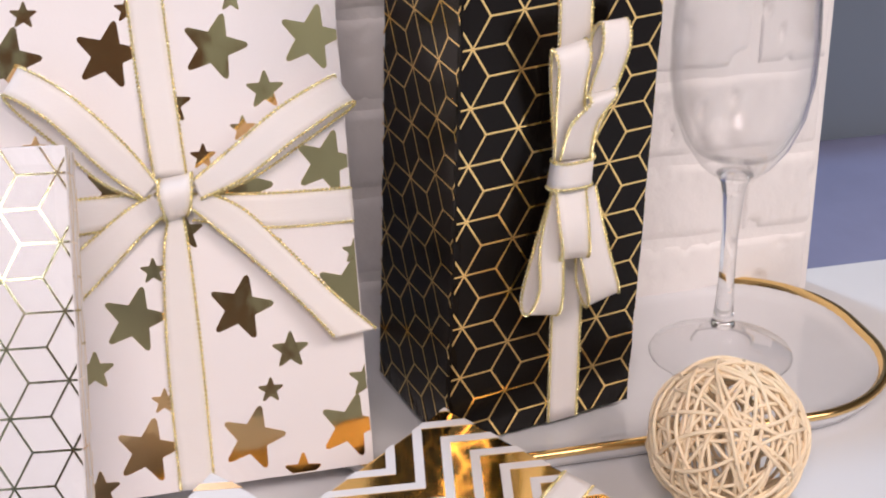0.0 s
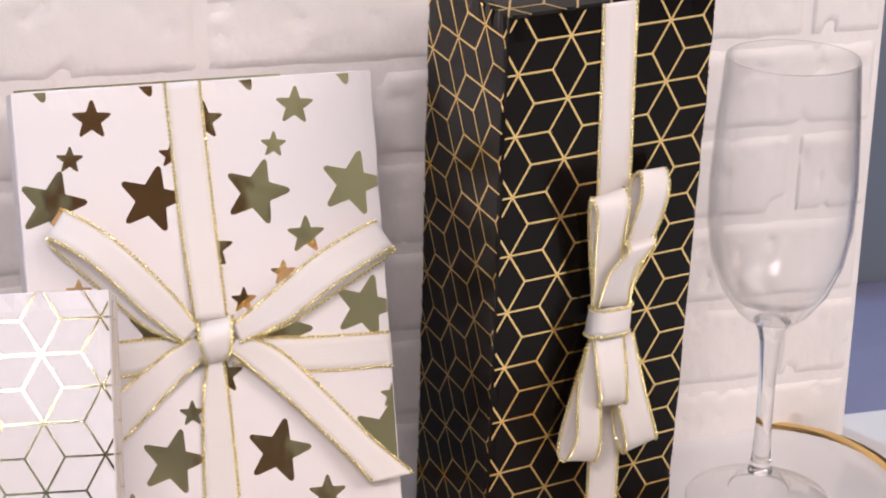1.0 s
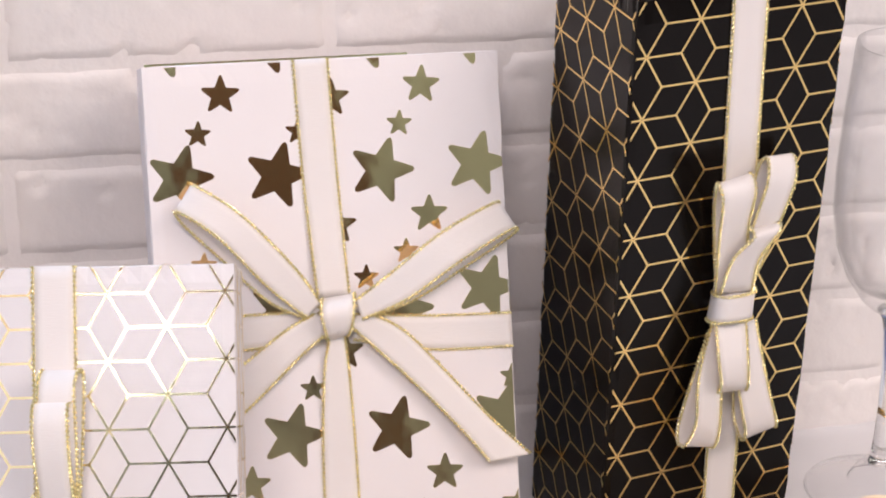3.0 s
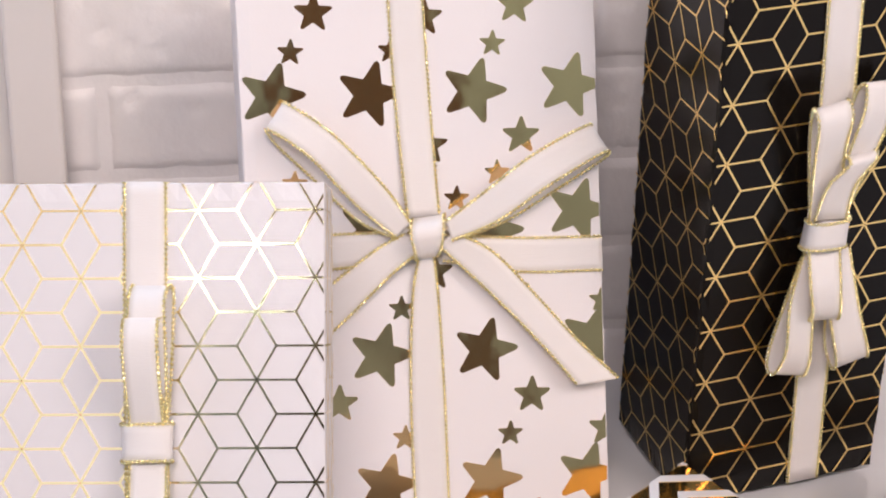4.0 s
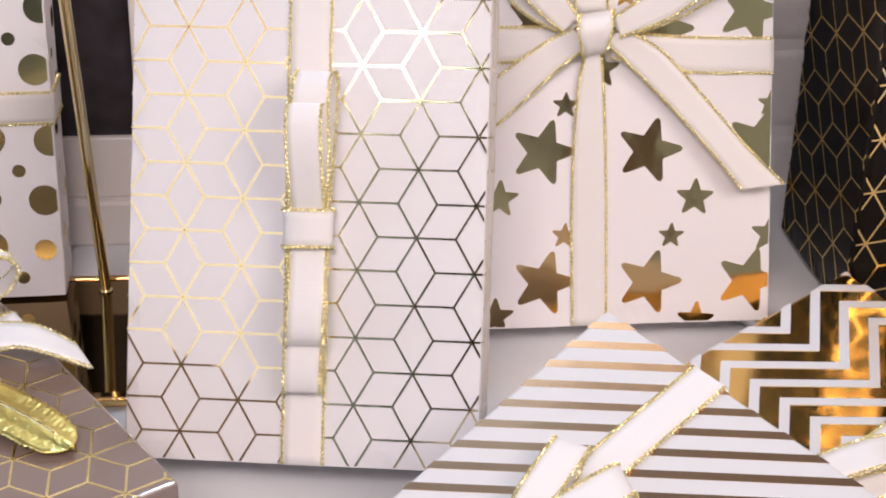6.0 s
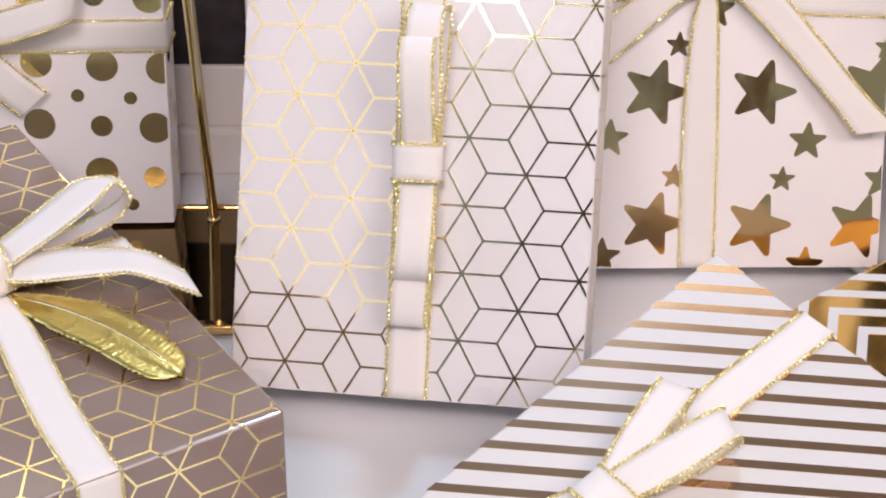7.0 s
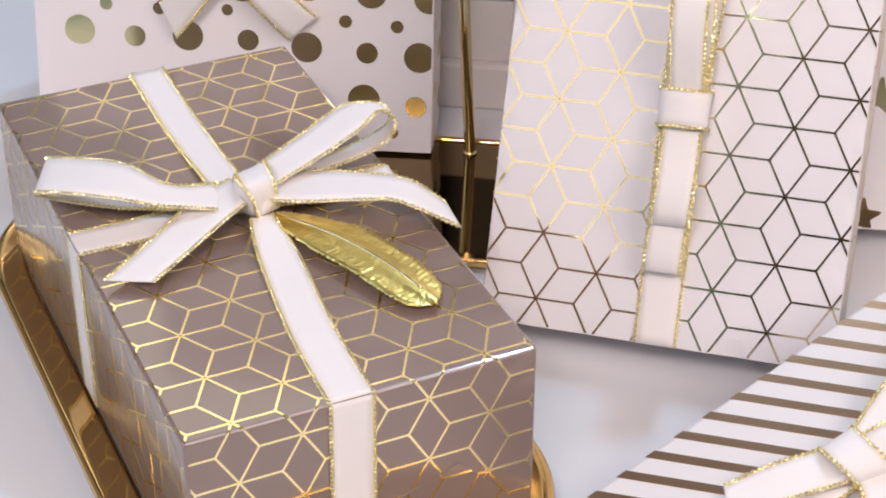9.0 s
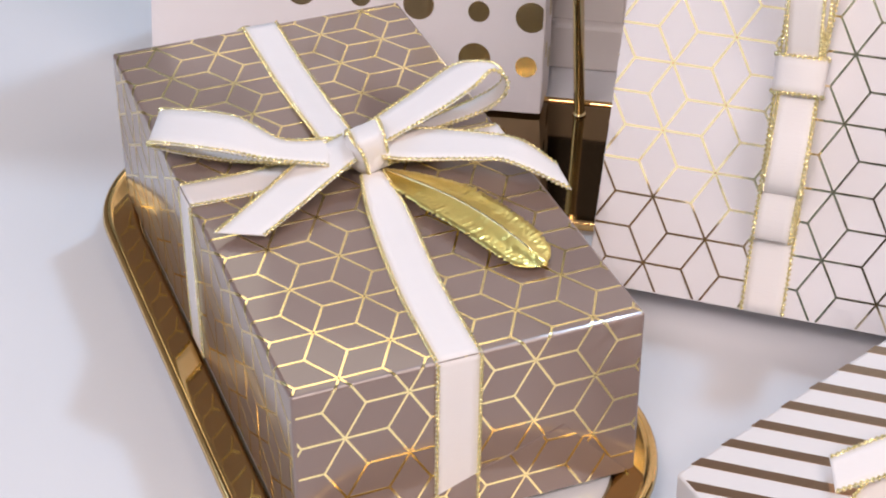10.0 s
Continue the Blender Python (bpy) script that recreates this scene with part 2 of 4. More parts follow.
def resample(points, gap):
    out, carry = [points[0]], 0.0
    for a, b in zip(points, points[1:]):
        d = (b - a).length
        at = gap - carry
        while at < d:
            out.append(a.lerp(b, at / d))
            at += gap
        carry = d - (at - gap)
    return out


def ribbon(parent, rows, name="ribbon", shift=(0, 0, 0), straight=False, thread=0.00102, label=""):
    """A woven band of cream ribbon with a gold thread along both edges. Rows, in millimetres: the middle and the half width."""
    mids = [Vector(r[:3]) / 1000 + Vector(shift) for r in rows]
    halves = [Vector(r[3:]) / 1000 for r in rows]
    per = 2 if straight else 9
    mids, halves = glide(mids, per), glide(halves, per)
    bm = bmesh.new()
    cols, thick = 5, 0.00016
    front, back = [], []
    n = len(mids)
    for i, (c, w) in enumerate(zip(mids, halves)):
        ahead = mids[min(i + 1, n - 1)] - mids[max(i - 1, 0)]
        up = w.cross(ahead).normalized() * thick
        line_ = [c + w * (2 * k / (cols - 1) - 1) for k in range(cols)]
        front.append([bm.verts.new(p + up) for p in line_])
        back.append([bm.verts.new(p - up) for p in line_])
    for i in range(n - 1):
        for k in range(cols - 1):
            bm.faces.new((front[i][k], front[i][k + 1], front[i + 1][k + 1], front[i + 1][k]))
            bm.faces.new((back[i][k], back[i + 1][k], back[i + 1][k + 1], back[i][k + 1]))
        for k in (0, cols - 1):
            bm.faces.new((front[i][k], front[i + 1][k], back[i + 1][k], back[i][k]))
    for i in (0, n - 1):
        for k in range(cols - 1):
            bm.faces.new((front[i][k], back[i][k], back[i][k + 1], front[i][k + 1]))
    bmesh.ops.recalc_face_normals(bm, faces=bm.faces)
    band = part(name, bm, SATIN, parent, label, smooth=True)
    for s in (-1, 1):
        edge = resample([c + w * s * 0.94 for c, w in zip(mids, halves)], 0.00048)
        if len(edge) > 2:
            part("gold_edge", twisted(edge, thread, thread * 0.34, 0.0040), THREAD, band, "twisted gold thread edge")
    return band


def core(parent, x, y, z, rx, ry, rz):
    """The wound middle of a bow, under its knot, in millimetres."""
    bm = bmesh.new()
    bmesh.ops.create_uvsphere(bm, u_segments=20, v_segments=12, radius=1, matrix=Matrix.LocRotScale((x / 1000, y / 1000, z / 1000), None, (rx / 1000, ry / 1000, rz / 1000)))
    return part("knot_core", bm, SATIN, parent, smooth=True)


def lathe(profile, segs=48):
    bm = bmesh.new()
    rings = []
    for r, z in profile:
        rings.append([bm.verts.new((r * math.cos(2 * math.pi * k / segs), r * math.sin(2 * math.pi * k / segs), z)) for k in range(segs)] if r > 1e-6 else [bm.verts.new((0, 0, z))])
    for a, b in zip(rings, rings[1:]):
        for k in range(segs):
            if len(a) == 1:
                bm.faces.new((a[0], b[k - 1], b[k]))
            elif len(b) == 1:
                bm.faces.new((a[k - 1], b[0], a[k]))
            else:
                bm.faces.new((a[k - 1], b[k - 1], b[k], a[k]))
    bmesh.ops.recalc_face_normals(bm, faces=bm.faces)
    return bm


# ---- room ----


def wall(name, b, mat, label):
    return tagged(part(name, block(*b), mat, None, label), label, "wall", kind="structure")


wall("floor", (-2.1, 2.7, -2.5, 2.3, -0.85, -0.75), WOOD, "dark brown wooden floor of the room")
wall("ceiling", (-2.1, 2.7, -2.5, 2.3, 1.75, 1.85), WARM_WALL, "plain warm white ceiling")
wall("wall_north", (-2.1, 2.7, 2.2, 2.3, -0.75, 1.75), BLUE_WALL, "plain blue-grey painted wall behind the table")
wall("wall_south", (-2.1, 2.7, -2.5, -2.4, -0.75, 1.75), GREEN_WALL, "plain pale blue-green painted wall")
wall("wall_west", (-2.1, -2.0, -2.4, 2.2, -0.75, 1.75), WARM_WALL, "plain warm white wall")
wall("wall_east", (2.6, 2.7, -2.4, 2.2, -0.75, 1.75), WARM_WALL, "plain warm white wall")
# unseen slab, added to darken the reflections on the cube gift's right
tagged(part("dark_reflection_slab", block(-0.725, -0.42, -2.4, -2.30, -0.75, 1.70, 0.01), DARK_WOOD, None), "unseen dark brown slab added for dark reflections in the cube gift", "panelling", kind="structure")
# unseen block, added so the cube gift's top foil lines reflect dark
tagged(part("valance", block(-1.6, -0.725, -2.4, -2.30, 1.53, 1.70, 0.01), DARK_WOOD, None), "unseen dark brown block added for dark reflections in the cube gift's top lines", "valance", kind="structure")
# unseen slab, added to give the middle stars a brown reflection
tagged(part("brown_reflection_slab", block(0.37, 0.50, -2.4, -2.36, -0.75, 0.60, 0.004), WOOD, None), "unseen low brown slab added for brown reflections in the gold stars", "door", kind="structure")
# unseen cupboard-like box, added for the upper stars to reflect dark brown
cupboard = thing("dark_reflection_box", pose(0.30, -2.40, 0.64), "unseen dark brown box like a cupboard, added for dark reflections in the gold stars", "cupboard")
part("body", block(-0.16, 0.16, 0.002, 0.09, 0.0, 0.61, 0.004), DARK_WOOD, cupboard)
for x in (-0.156, 0.004):
    part("door", block(x, x + 0.152, 0.092, 0.108, 0.008, 0.602, 0.003), WOOD, cupboard)

# ---- table, board, frame ----
table = thing("table", pose(0, 0, 0), "white corner table with a smooth satin top", "table")


def table_top():
    """A top whose one half reaches further back, with a softly rounded edge."""
    bm = bmesh.new()
    plan = [(-1.1, -0.62), (0.9, -0.62), (0.9, 0.128), (-0.38, 0.128), (-0.38, 0.62), (-1.1, 0.62)]
    low = bm.faces.new([bm.verts.new((x, y, -0.035)) for x, y in plan])
    up = [v for v in bmesh.ops.extrude_face_region(bm, geom=[low])["geom"] if isinstance(v, bmesh.types.BMVert)]
    bmesh.ops.translate(bm, verts=up, vec=(0, 0, 0.035))
    bmesh.ops.recalc_face_normals(bm, faces=bm.faces)
    bmesh.ops.bevel(bm, geom=list(bm.edges), offset=0.004, segments=3, affect="EDGES", profile=0.5)
    return bm


part("tabletop", table_top(), TABLE, table)
for x, ys in ((-1.04, (-0.56, 0.56)), (-0.44, (0.56,)), (0.84, (-0.56, 0.07))):
    for y in ys:
        part("leg", block(x - 0.025, x + 0.025, y - 0.025, y + 0.025, -0.75, -0.035, 0.003), TABLE, table)

board = thing("brick_panel", pose(0, 0.098, 0), "white painted faux brick panel standing on the table", "wall panel")
part("panel_back", block(-0.40, 0.366, 0.004, 0.022, 0.0, 0.37), PLASTER, board)


def brick_mesh(w, h, seed):
    bm = bmesh.new()
    nx, nz = 44, 14
    grid = []
    for j in range(nz + 1):
        row = []
        for i in range(nx + 1):
            x, z = w * i / nx, h * j / nz
            edge = min(i, nx - i, j, nz - j)
            p = Vector((x * 60 + seed * 7.3, z * 60, seed))
            rough = max(0.0, noise.noise(p * 0.6 + Vector((9, 3, 1))))
            dep = 0.0021 + 0.0006 * noise.noise(p * 0.7) + 0.0024 * rough * noise.noise(p * 3.1) - 0.012 * max(0.0, noise.noise(p * 1.9 + Vector((4, 8, 2))) - 0.36)
            if edge == 0:
                dep = -0.001
                x += 0.0012 * noise.noise(p * 1.7) if 0 < j < nz else 0
                z += 0.0016 * noise.noise(p * 1.3)
            elif edge == 1:
                dep *= 0.75 + 0.2 * noise.noise(p * 2.1)
            row.append(bm.verts.new((x, -dep + 0.004, z)))
        grid.append(row)
    for j in range(nz):
        for i in range(nx):
            bm.faces.new((grid[j][i], grid[j][i + 1], grid[j + 1][i + 1], grid[j + 1][i]))
    me = bpy.data.meshes.new("brick")
    bm.to_mesh(me)
    bm.free()
    me.materials.append(PLASTER)
    me.polygons.foreach_set("use_smooth", [True] * len(me.polygons))
    return me


def bricks():
    pitch, joint = 0.0475, 0.0034
    for row in range(8):
        z = -0.0075 + row * pitch
        x = -0.468 + (0.045 if row % 2 else -0.03)
        k = 0
        while x < 0.36:
            w = 0.150 + 0.012 * math.sin(row * 3.1 + k * 1.7)
            x0, x1, z0 = max(x, -0.398), min(x + w - joint, 0.364), max(z, 0.001)
            if x1 - x0 > 0.02:
                ob = new("brick", brick_mesh(x1 - x0, z + pitch - joint - z0, row * 17 + k))
                ob.location, ob.parent = (x0, 0, z0), board
            x += w
            k += 1


bricks()

picture = thing("picture_frame", pose(-0.153, 0.068, 0.0, -4), "cream picture frame with dark print, leaning on brick panel", "picture frame")
fw, fh, side = 0.235, 0.36, 0.024
for nm, b in (("frame_side", (-side, 0, 0, 0.018, 0, fh)), ("frame_side", (-fw, -fw + side, 0, 0.018, 0, fh)), ("frame_rail", (-fw + side, -side, 0, 0.018, 0, side)), ("frame_rail", (-fw + side, -side, 0, 0.018, fh - side, fh))):
    part(nm, block(*b, 0.002), FRAME_PAINT, picture)
mat_in = 0.05
for b in ((-mat_in, -side, 0.006, 0.014, side, fh - side), (-fw + side, -fw + mat_in, 0.006, 0.014, side, fh - side), (-fw + mat_in, -mat_in, 0.006, 0.014, side, 0.055), (-fw + mat_in, -mat_in, 0.006, 0.014, fh - 0.055, fh - side)):
    part("mount", block(*b, 0.0008), FRAME_PAINT, picture)
part("print", block(-fw + mat_in, -mat_in, 0.0095, 0.0135, 0.055, fh - 0.055), DARK_PRINT, picture, "dark speckled print")

sofa = thing("sofa", pose(0.95, 0.40, -0.75), "sofa with blue-grey back and violet-blue seat behind the table", "sofa")
part("seat", block(-0.8, 0.8, -0.22, 0.16, 0.10, 0.645, 0.03, 4), BLUE_CLOTH, sofa, "violet-blue seat cushion", smooth=True)
part("backrest", block(-0.8, 0.8, 0.15, 0.30, 0.10, 1.10, 0.04, 4), BLUE_WALL, sofa, "blue-grey backrest", smooth=True)
for x in (-0.7, 0.7):
    for y in (-0.15, 0.22):
        part("leg", block(x - 0.03, x + 0.03, y - 0.03, y + 0.03, 0, 0.10), WOOD, sofa)

# ---- trays ----


def rounded(hx, hy, r, n=12):
    pts = []
    for cx, cy, a0 in ((hx - r, hy - r, 0), (-hx + r, hy - r, 90), (-hx + r, -hy + r, 180), (hx - r, -hy + r, 270)):
        for k in range(n + 1):
            a = math.radians(a0 + 90 * k / n)
            pts.append((cx + r * math.cos(a), cy + r * math.sin(a)))
    return pts


def shell(hx, hy, r, profile):
    """A dish: rings of (inset, height) round a rounded rectangle, closed at both ends."""
    bm = bmesh.new()
    rings = [[bm.verts.new((x, y, z)) for x, y in rounded(hx - d, hy - d, max(r - d, 0.004))] for d, z in profile]
    for a, b in zip(rings, rings[1:]):
        for k in range(len(a)):
            bm.faces.new((a[k - 1], a[k], b[k], b[k - 1]))
    bm.faces.new(rings[0][::-1])
    bm.faces.new(rings[-1])
    bmesh.ops.recalc_face_normals(bm, faces=bm.faces)
    return bm


def shell_ring(hx, hy, r, profile):
    """A closed band round a rounded rectangle, its section running through (inset, height)."""
    bm = bmesh.new()
    rings = [[bm.verts.new((x, y, z)) for x, y in rounded(hx - d, hy - d, max(r - d, 0.004), 16)] for d, z in profile]
    for a, b in zip(rings, rings[1:] + rings[:1]):
        for k in range(len(a)):
            bm.faces.new((a[k - 1], a[k], b[k], b[k - 1]))
    bmesh.ops.recalc_face_normals(bm, faces=bm.faces)
    return bm


def oval_tray(m, hx, hy, label, inner=((0.0070, 0.0096), (0.0074, 0.0088), (0.0060, 0.0080))):
    tray = thing("serving_tray", m, label, "tray", "gold-rimmed trays")
    part("dish", shell(hx, hy, 0.068, ((0.016, 0.0), (0.006, 0.002), (0.0012, 0.0105), (0.0045, 0.0118), (0.0095, 0.0085), (0.018, 0.0078), (0.03, 0.0076))), CERAMIC, tray, smooth=True)
    part("rim", shell_ring(hx, hy, 0.068, ((0.0016, 0.0092), (0.0, 0.0112), (0.0008, 0.0128), (0.0028, 0.0134), (0.0050, 0.0124), *inner)), RIM_GOLD, tray, "broad polished gold rim", smooth=True)
    return tray


oval_tray(pose(0.21, 0.03, 0.0, 0, 0, 0), 0.155, 0.079, "oval glazed tray with gold rim under the black gift")
oval_tray(pose(-0.2822, -0.1632, 0.0005, 0, 0, 122), 0.160, 0.079, "oval glazed tray with gold rim under the taupe gift", ((0.0085, 0.0110), (0.0150, 0.0088), (0.0165, 0.0082), (0.0140, 0.0076)))
gold_tray = thing("gold_tray", pose(-0.255, -0.020, 0.0), "mirror-polished gold rectangular tray under the dotted gift", "tray")
# plate darkened by colour, as if it mirrored the dark print
part("plate", shell(0.092, 0.052, 0.014, ((0.006, 0.0), (0.003, 0.001), (0.003, 0.0040), (0.006, 0.0045))), DARK_REFLECT_GOLD, gold_tray, smooth=False)
part("rim", shell_ring(0.092, 0.052, 0.014, ((0.0028, 0.0008), (0.0004, 0.0008), (0.0, 0.0016), (0.0, 0.0046), (0.0006, 0.0052), (0.0018, 0.0050), (0.0026, 0.0043))), RIM_GOLD, gold_tray, "raised polished gold rim", smooth=True)

# ---- gifts ----
PITCH = 0.0266
front = lambda u, v, o: (u, -o, v)


def upright(name, m, w, h, d, mat, label):
    gift = thing(name, m, label, "gift box", "wrapped gifts")
    part("wrapping", wrapped(-w / 2, w / 2, 0.0, d, 0.0, h, w * 900), mat, gift)
    return gift


# white gift with gold stars
W, H, D = 0.158, 0.2443, 0.04
star_gift = upright("star_gift", pose(0.0053, -0.0355, 0.0123, -17.96, 0, 0.76), W, H, D, WHITE_PAPER, "white gift box with gold stars and cream bow, leaning on panel")
STARS = [(-65, 195.4, 15.2), (-22.6, 194.4, 15.2), (23.4, 194, 15.2), (66.6, 194.5, 15.2), (-45.5, 230.5, 8.8), (43.2, 230.8, 8.8), (43.9, 173.4, 8.8), (-56.2, 214, 6), (32.5, 214.3, 6), (32.6, 157.5, 6), (-69.5, 253.5, 15.2),
         (-24.5, 253, 15.2), (19, 253, 15.2), (63, 253, 15.2), (2.5, 227, 8.8), (-12.5, 213, 6), (68.5, 138.8, 15.2), (-12.5, 99.5, 6), (2.6, 171, 8.8), (-22.5, 79, 15.2), (24.3, 78.6, 15.2), (73.1, 81, 15.2),
         (44.8, 57, 8.8), (34.3, 40.1, 6), (-13.3, 41.4, 6), (-22.5, 20.3, 15.2), (24.4, 19.4, 15.2), (69.2, 18.7, 15.2), (-44.6, 5.6, 8.8), (45.6, 1.1, 8.8), (-42, 58.8, 8.8), (2.6, 115, 8.8), (29, 132, 15.2),
         (-24, 136, 15.2), (78, 98, 6), (78.6, 39.4, 8.8), (-65, 139, 15.2), (-57, 157, 6), (37, 105, 8.8), (-66, 81, 15.2), (-66, 20, 15.2), (14, 147, 6)]
hull = rect(-W / 2 + 0.0008, W / 2 - 0.0008, 0.0008, H - 0.0008)
for n, (x, y, r) in enumerate(STARS):
    turn = (-17 if r > 10 else -4) + 1.5 * math.sin(n * 2.3)
    part("star", inlay([star_shape(x / 1000, y / 1000, r / 1000, turn)], hull, front), STAR_FOIL, star_gift)
for n, (y, z, r) in enumerate(((30, 195, 14), (8, 140, 14), (25, 83, 14), (6, 40, 8), (30, 18, 14), (12, 228, 8))):
    part("star", inlay([star_shape(y / 1000, z / 1000, r / 1000, 8)], rect(0.001, D - 0.001, 0.001, H - 0.001), lambda u, v, o: (W / 2 + o, u, v)), FOIL, star_gift)
part("foil_band", block(-W / 2 + 0.002, W / 2 - 0.04, 0.006, 0.0063, H - 0.0004, H + 0.0010), TAUPE_FOIL, star_gift)
ribbon(star_gift, [(-5.6, -0.5, 244.4, 8, 0, 0.1), (-4, -0.6, 190, 8, 0, 0), (-1.5, -3, 140, 7.4, 0, 0)], straight=False)
ribbon(star_gift, [(-1, -4, 124, 3.2, 0, 0.2), (-2, -2, 104, 6, 0, 0), (-2.6, -0.7, 60, 8, 0, 0), (-2.6, -0.5, 0.2, 8, 0, 0)])
ribbon(star_gift, [(79.0, -0.5, 119.0, 0, 0, 8), (40, -0.6, 120.5, 0, 0, 8), (6, -4, 126, 0, 0, 6)])
ribbon(star_gift, [(-78.8, -0.5, 126, 0, 0, 8), (-40, -0.6, 126.5, 0, 0, 8), (-6, -4, 128, 0, 0, 6)])
ribbon(star_gift, [(-11.4, -9.0, 135.0, -3.6, 0.0, -3.0), (-25.9, -14.0, 151.4, -6.2, 0.0, -4.3), (-46.8, -17.0, 174.7, -5.7, 0.0, -4.7), (-63.9, -12.0, 187.2, -4.5, 0.0, -5.6), (-61.6, -6.0, 182.4, -4.2, 0.0, -6.9), (-44.6, -3.0, 166.5, -6.6, 0.0, -6.2), (-25.2, -5.0, 144.4, -5.9, 0.0, -4.4), (-10.8, -8.0, 133.2, -2.9, 0.0, -2.2)], "bow_loop")
ribbon(star_gift, [(8.3, -10.0, 134.0, 1.3, 0.0, -4.4), (25.8, -14.0, 143.3, 4.0, 0.0, -6.0), (49.0, -18.0, 159.2, 3.9, 0.0, -7.0), (73.5, -14.0, 170.7, 3.9, 0.0, -6.4), (75.6, -7.0, 167.9, 4.2, 0.0, -6.2), (56.2, -3.0, 154.5, 3.8, 0.0, -5.1), (30.9, -4.0, 140.1, 4.1, 0.0, -4.2), (9.1, -8.0, 132.2, 2.0, 0.0, -2.9)], "bow_loop")
ribbon(star_gift, [(-7.4, -9.0, 129.9, 3.6, 0.0, -4.0), (-20.2, -6.0, 121.4, 3.4, 0.0, -5.9), (-40.0, -4.0, 105.3, 3.4, 0.0, -8), (-57, -3.0, 91.6, 4, 0.0, -8)], "bow_tail")
ribbon(star_gift, [(7.2, -9.0, 130.3, -4.0, 0.0, -2.6), (22.6, -6.0, 118.8, -6.0, 0.0, -4.5), (40.8, -6.0, 99.4, -6.6, 0.0, -3.3), (59.3, -8.0, 77.9, -6.7, 0.0, -2.8), (73.2, -9.0, 62.4, -10.1, 0.0, -1.0)], "bow_tail")
ribbon(star_gift, [(0.1, -7.0, 140.4, 7.6, 0.0, 0.8), (-1.4, -14.0, 137.6, 7.6, 0.0, 0.8), (-2.0, -16.0, 132.3, 7.4, 0.0, 0.9), (-1.5, -12.0, 125.2, 5.8, 0.0, 0.7), (-0.9, -5.0, 121.8, 4.8, 0.0, 0.8)], "knot")

core(star_gift, -1, -8, 131, 7.2, 6.5, 8)

# white gift with gold tumbling cubes
W, H, D = 0.1412, 0.1952, 0.040
cube_gift = upright("cube_gift", pose(-0.1258, -0.1416, 0.0184, -26.589, -1.341, -9.294), W, H, D, CUBE_PAPER, "white gift box with gold cube lines and cream bow, tilted")
part("foil_pattern", inlay(cubes(-W / 2, W / 2, 0, H, PITCH, -0.0484, 0.1710, 0.00086), rect(-W / 2 + 0.0006, W / 2 - 0.0006, 0.0006, H - 0.0006), front), FOIL, cube_gift, "gold foil cube lines", kind="stuff")
for s in (-1, 1):
    part("foil_pattern", inlay(cubes(0, D, 0, H, PITCH, 0.0115, 0.1577, 0.00086), rect(0.0006, D - 0.0006, 0.0006, H - 0.0006), lambda u, v, o: (s * (W / 2 + o), u, v)), FOIL, cube_gift, "gold foil cube lines", kind="stuff")
part("foil_pattern", inlay(cubes(-W / 2, W / 2, 0, D, PITCH, -0.0484, 0.0024, 0.00086), rect(-W / 2 + 0.0006, W / 2 - 0.0006, 0.0006, D - 0.0006), lambda u, v, o: (u, v, H + o)), FOIL, cube_gift, "gold foil cube lines", kind="stuff")
ribbon(cube_gift, [(0, -0.5, 195.6, 8.6, 0, 0), (0.3, -0.6, 120, 8.6, 0, 0), (0.9, -0.6, 60, 8.6, 0, 0), (0.9, -0.5, 0, 8.5, 0, 0)])
ribbon(cube_gift, [(2.8, -8.0, 100.6, 7.2, 0.0, 0.1), (3.4, -17.0, 125.2, 7.8, 0.0, 0.0), (3.6, -20.0, 145.8, 7.4, 0.0, 0.1), (4.2, -13.0, 154.0, 7.6, 0.0, 0.0), (4.5, -7.0, 150.4, 8.2, 0.0, 0.0), (3.4, -4.0, 125.1, 8.1, 0.0, 0.1), (2.7, -6.0, 100.6, 7.6, 0.0, 0.0)], "bow_loop")
ribbon(cube_gift, [(2.6, -8.0, 88.0, 7.6, 0.0, 0.0), (3.6, -17.0, 69.0, 7.6, 0.0, 0.1), (3.1, -17.0, 53.4, 7.6, 0.0, 0.1), (1.7, -9.0, 48.6, 7.8, 0.0, 0.1), (1.8, -4.0, 59.1, 7.8, 0.0, 0.1), (2.3, -5.0, 87.8, 7.6, 0.0, 0.1)], "bow_loop")
ribbon(cube_gift, [(2.4, -11, 100.5, 6.8, 0, 0), (2.0, -21, 120, 7.0, 0, 0), (1.8, -24, 134, 7.0, 0, 0), (2.0, -20.5, 142, 7.0, 0, 0), (2.4, -17, 136, 7.0, 0, 0), (2.6, -13, 116, 7.0, 0, 0), (2.5, -10, 100.5, 6.8, 0, 0)], "bow_loop")
ribbon(cube_gift, [(2.2, -5, 88, 7.4, 0, 0), (2.2, -10, 62, 7.6, 0, 0), (1.4, -10, 38, 7.6, 0, 0), (1.0, -6.5, 29.8, 7.6, 0, 0), (1.2, -2.6, 38, 7.6, 0, 0), (1.8, -2.8, 86, 7.4, 0, 0)], "bow_loop")
ribbon(cube_gift, [(-8.6, -2.0, 93.6, 0.3, 0.0, -7.6), (-6.2, -10.0, 94.0, 0.0, 0.0, -7.6), (3.2, -12.5, 94.2, 0.1, 0.0, -7.5), (11.4, -10.0, 94.1, -0.1, 0.0, -7.6), (10.8, -2.0, 93.8, -0.1, 0.0, -7.7)], "knot")

core(cube_gift, 2.6, -6, 94, 8.5, 5.5, 7)

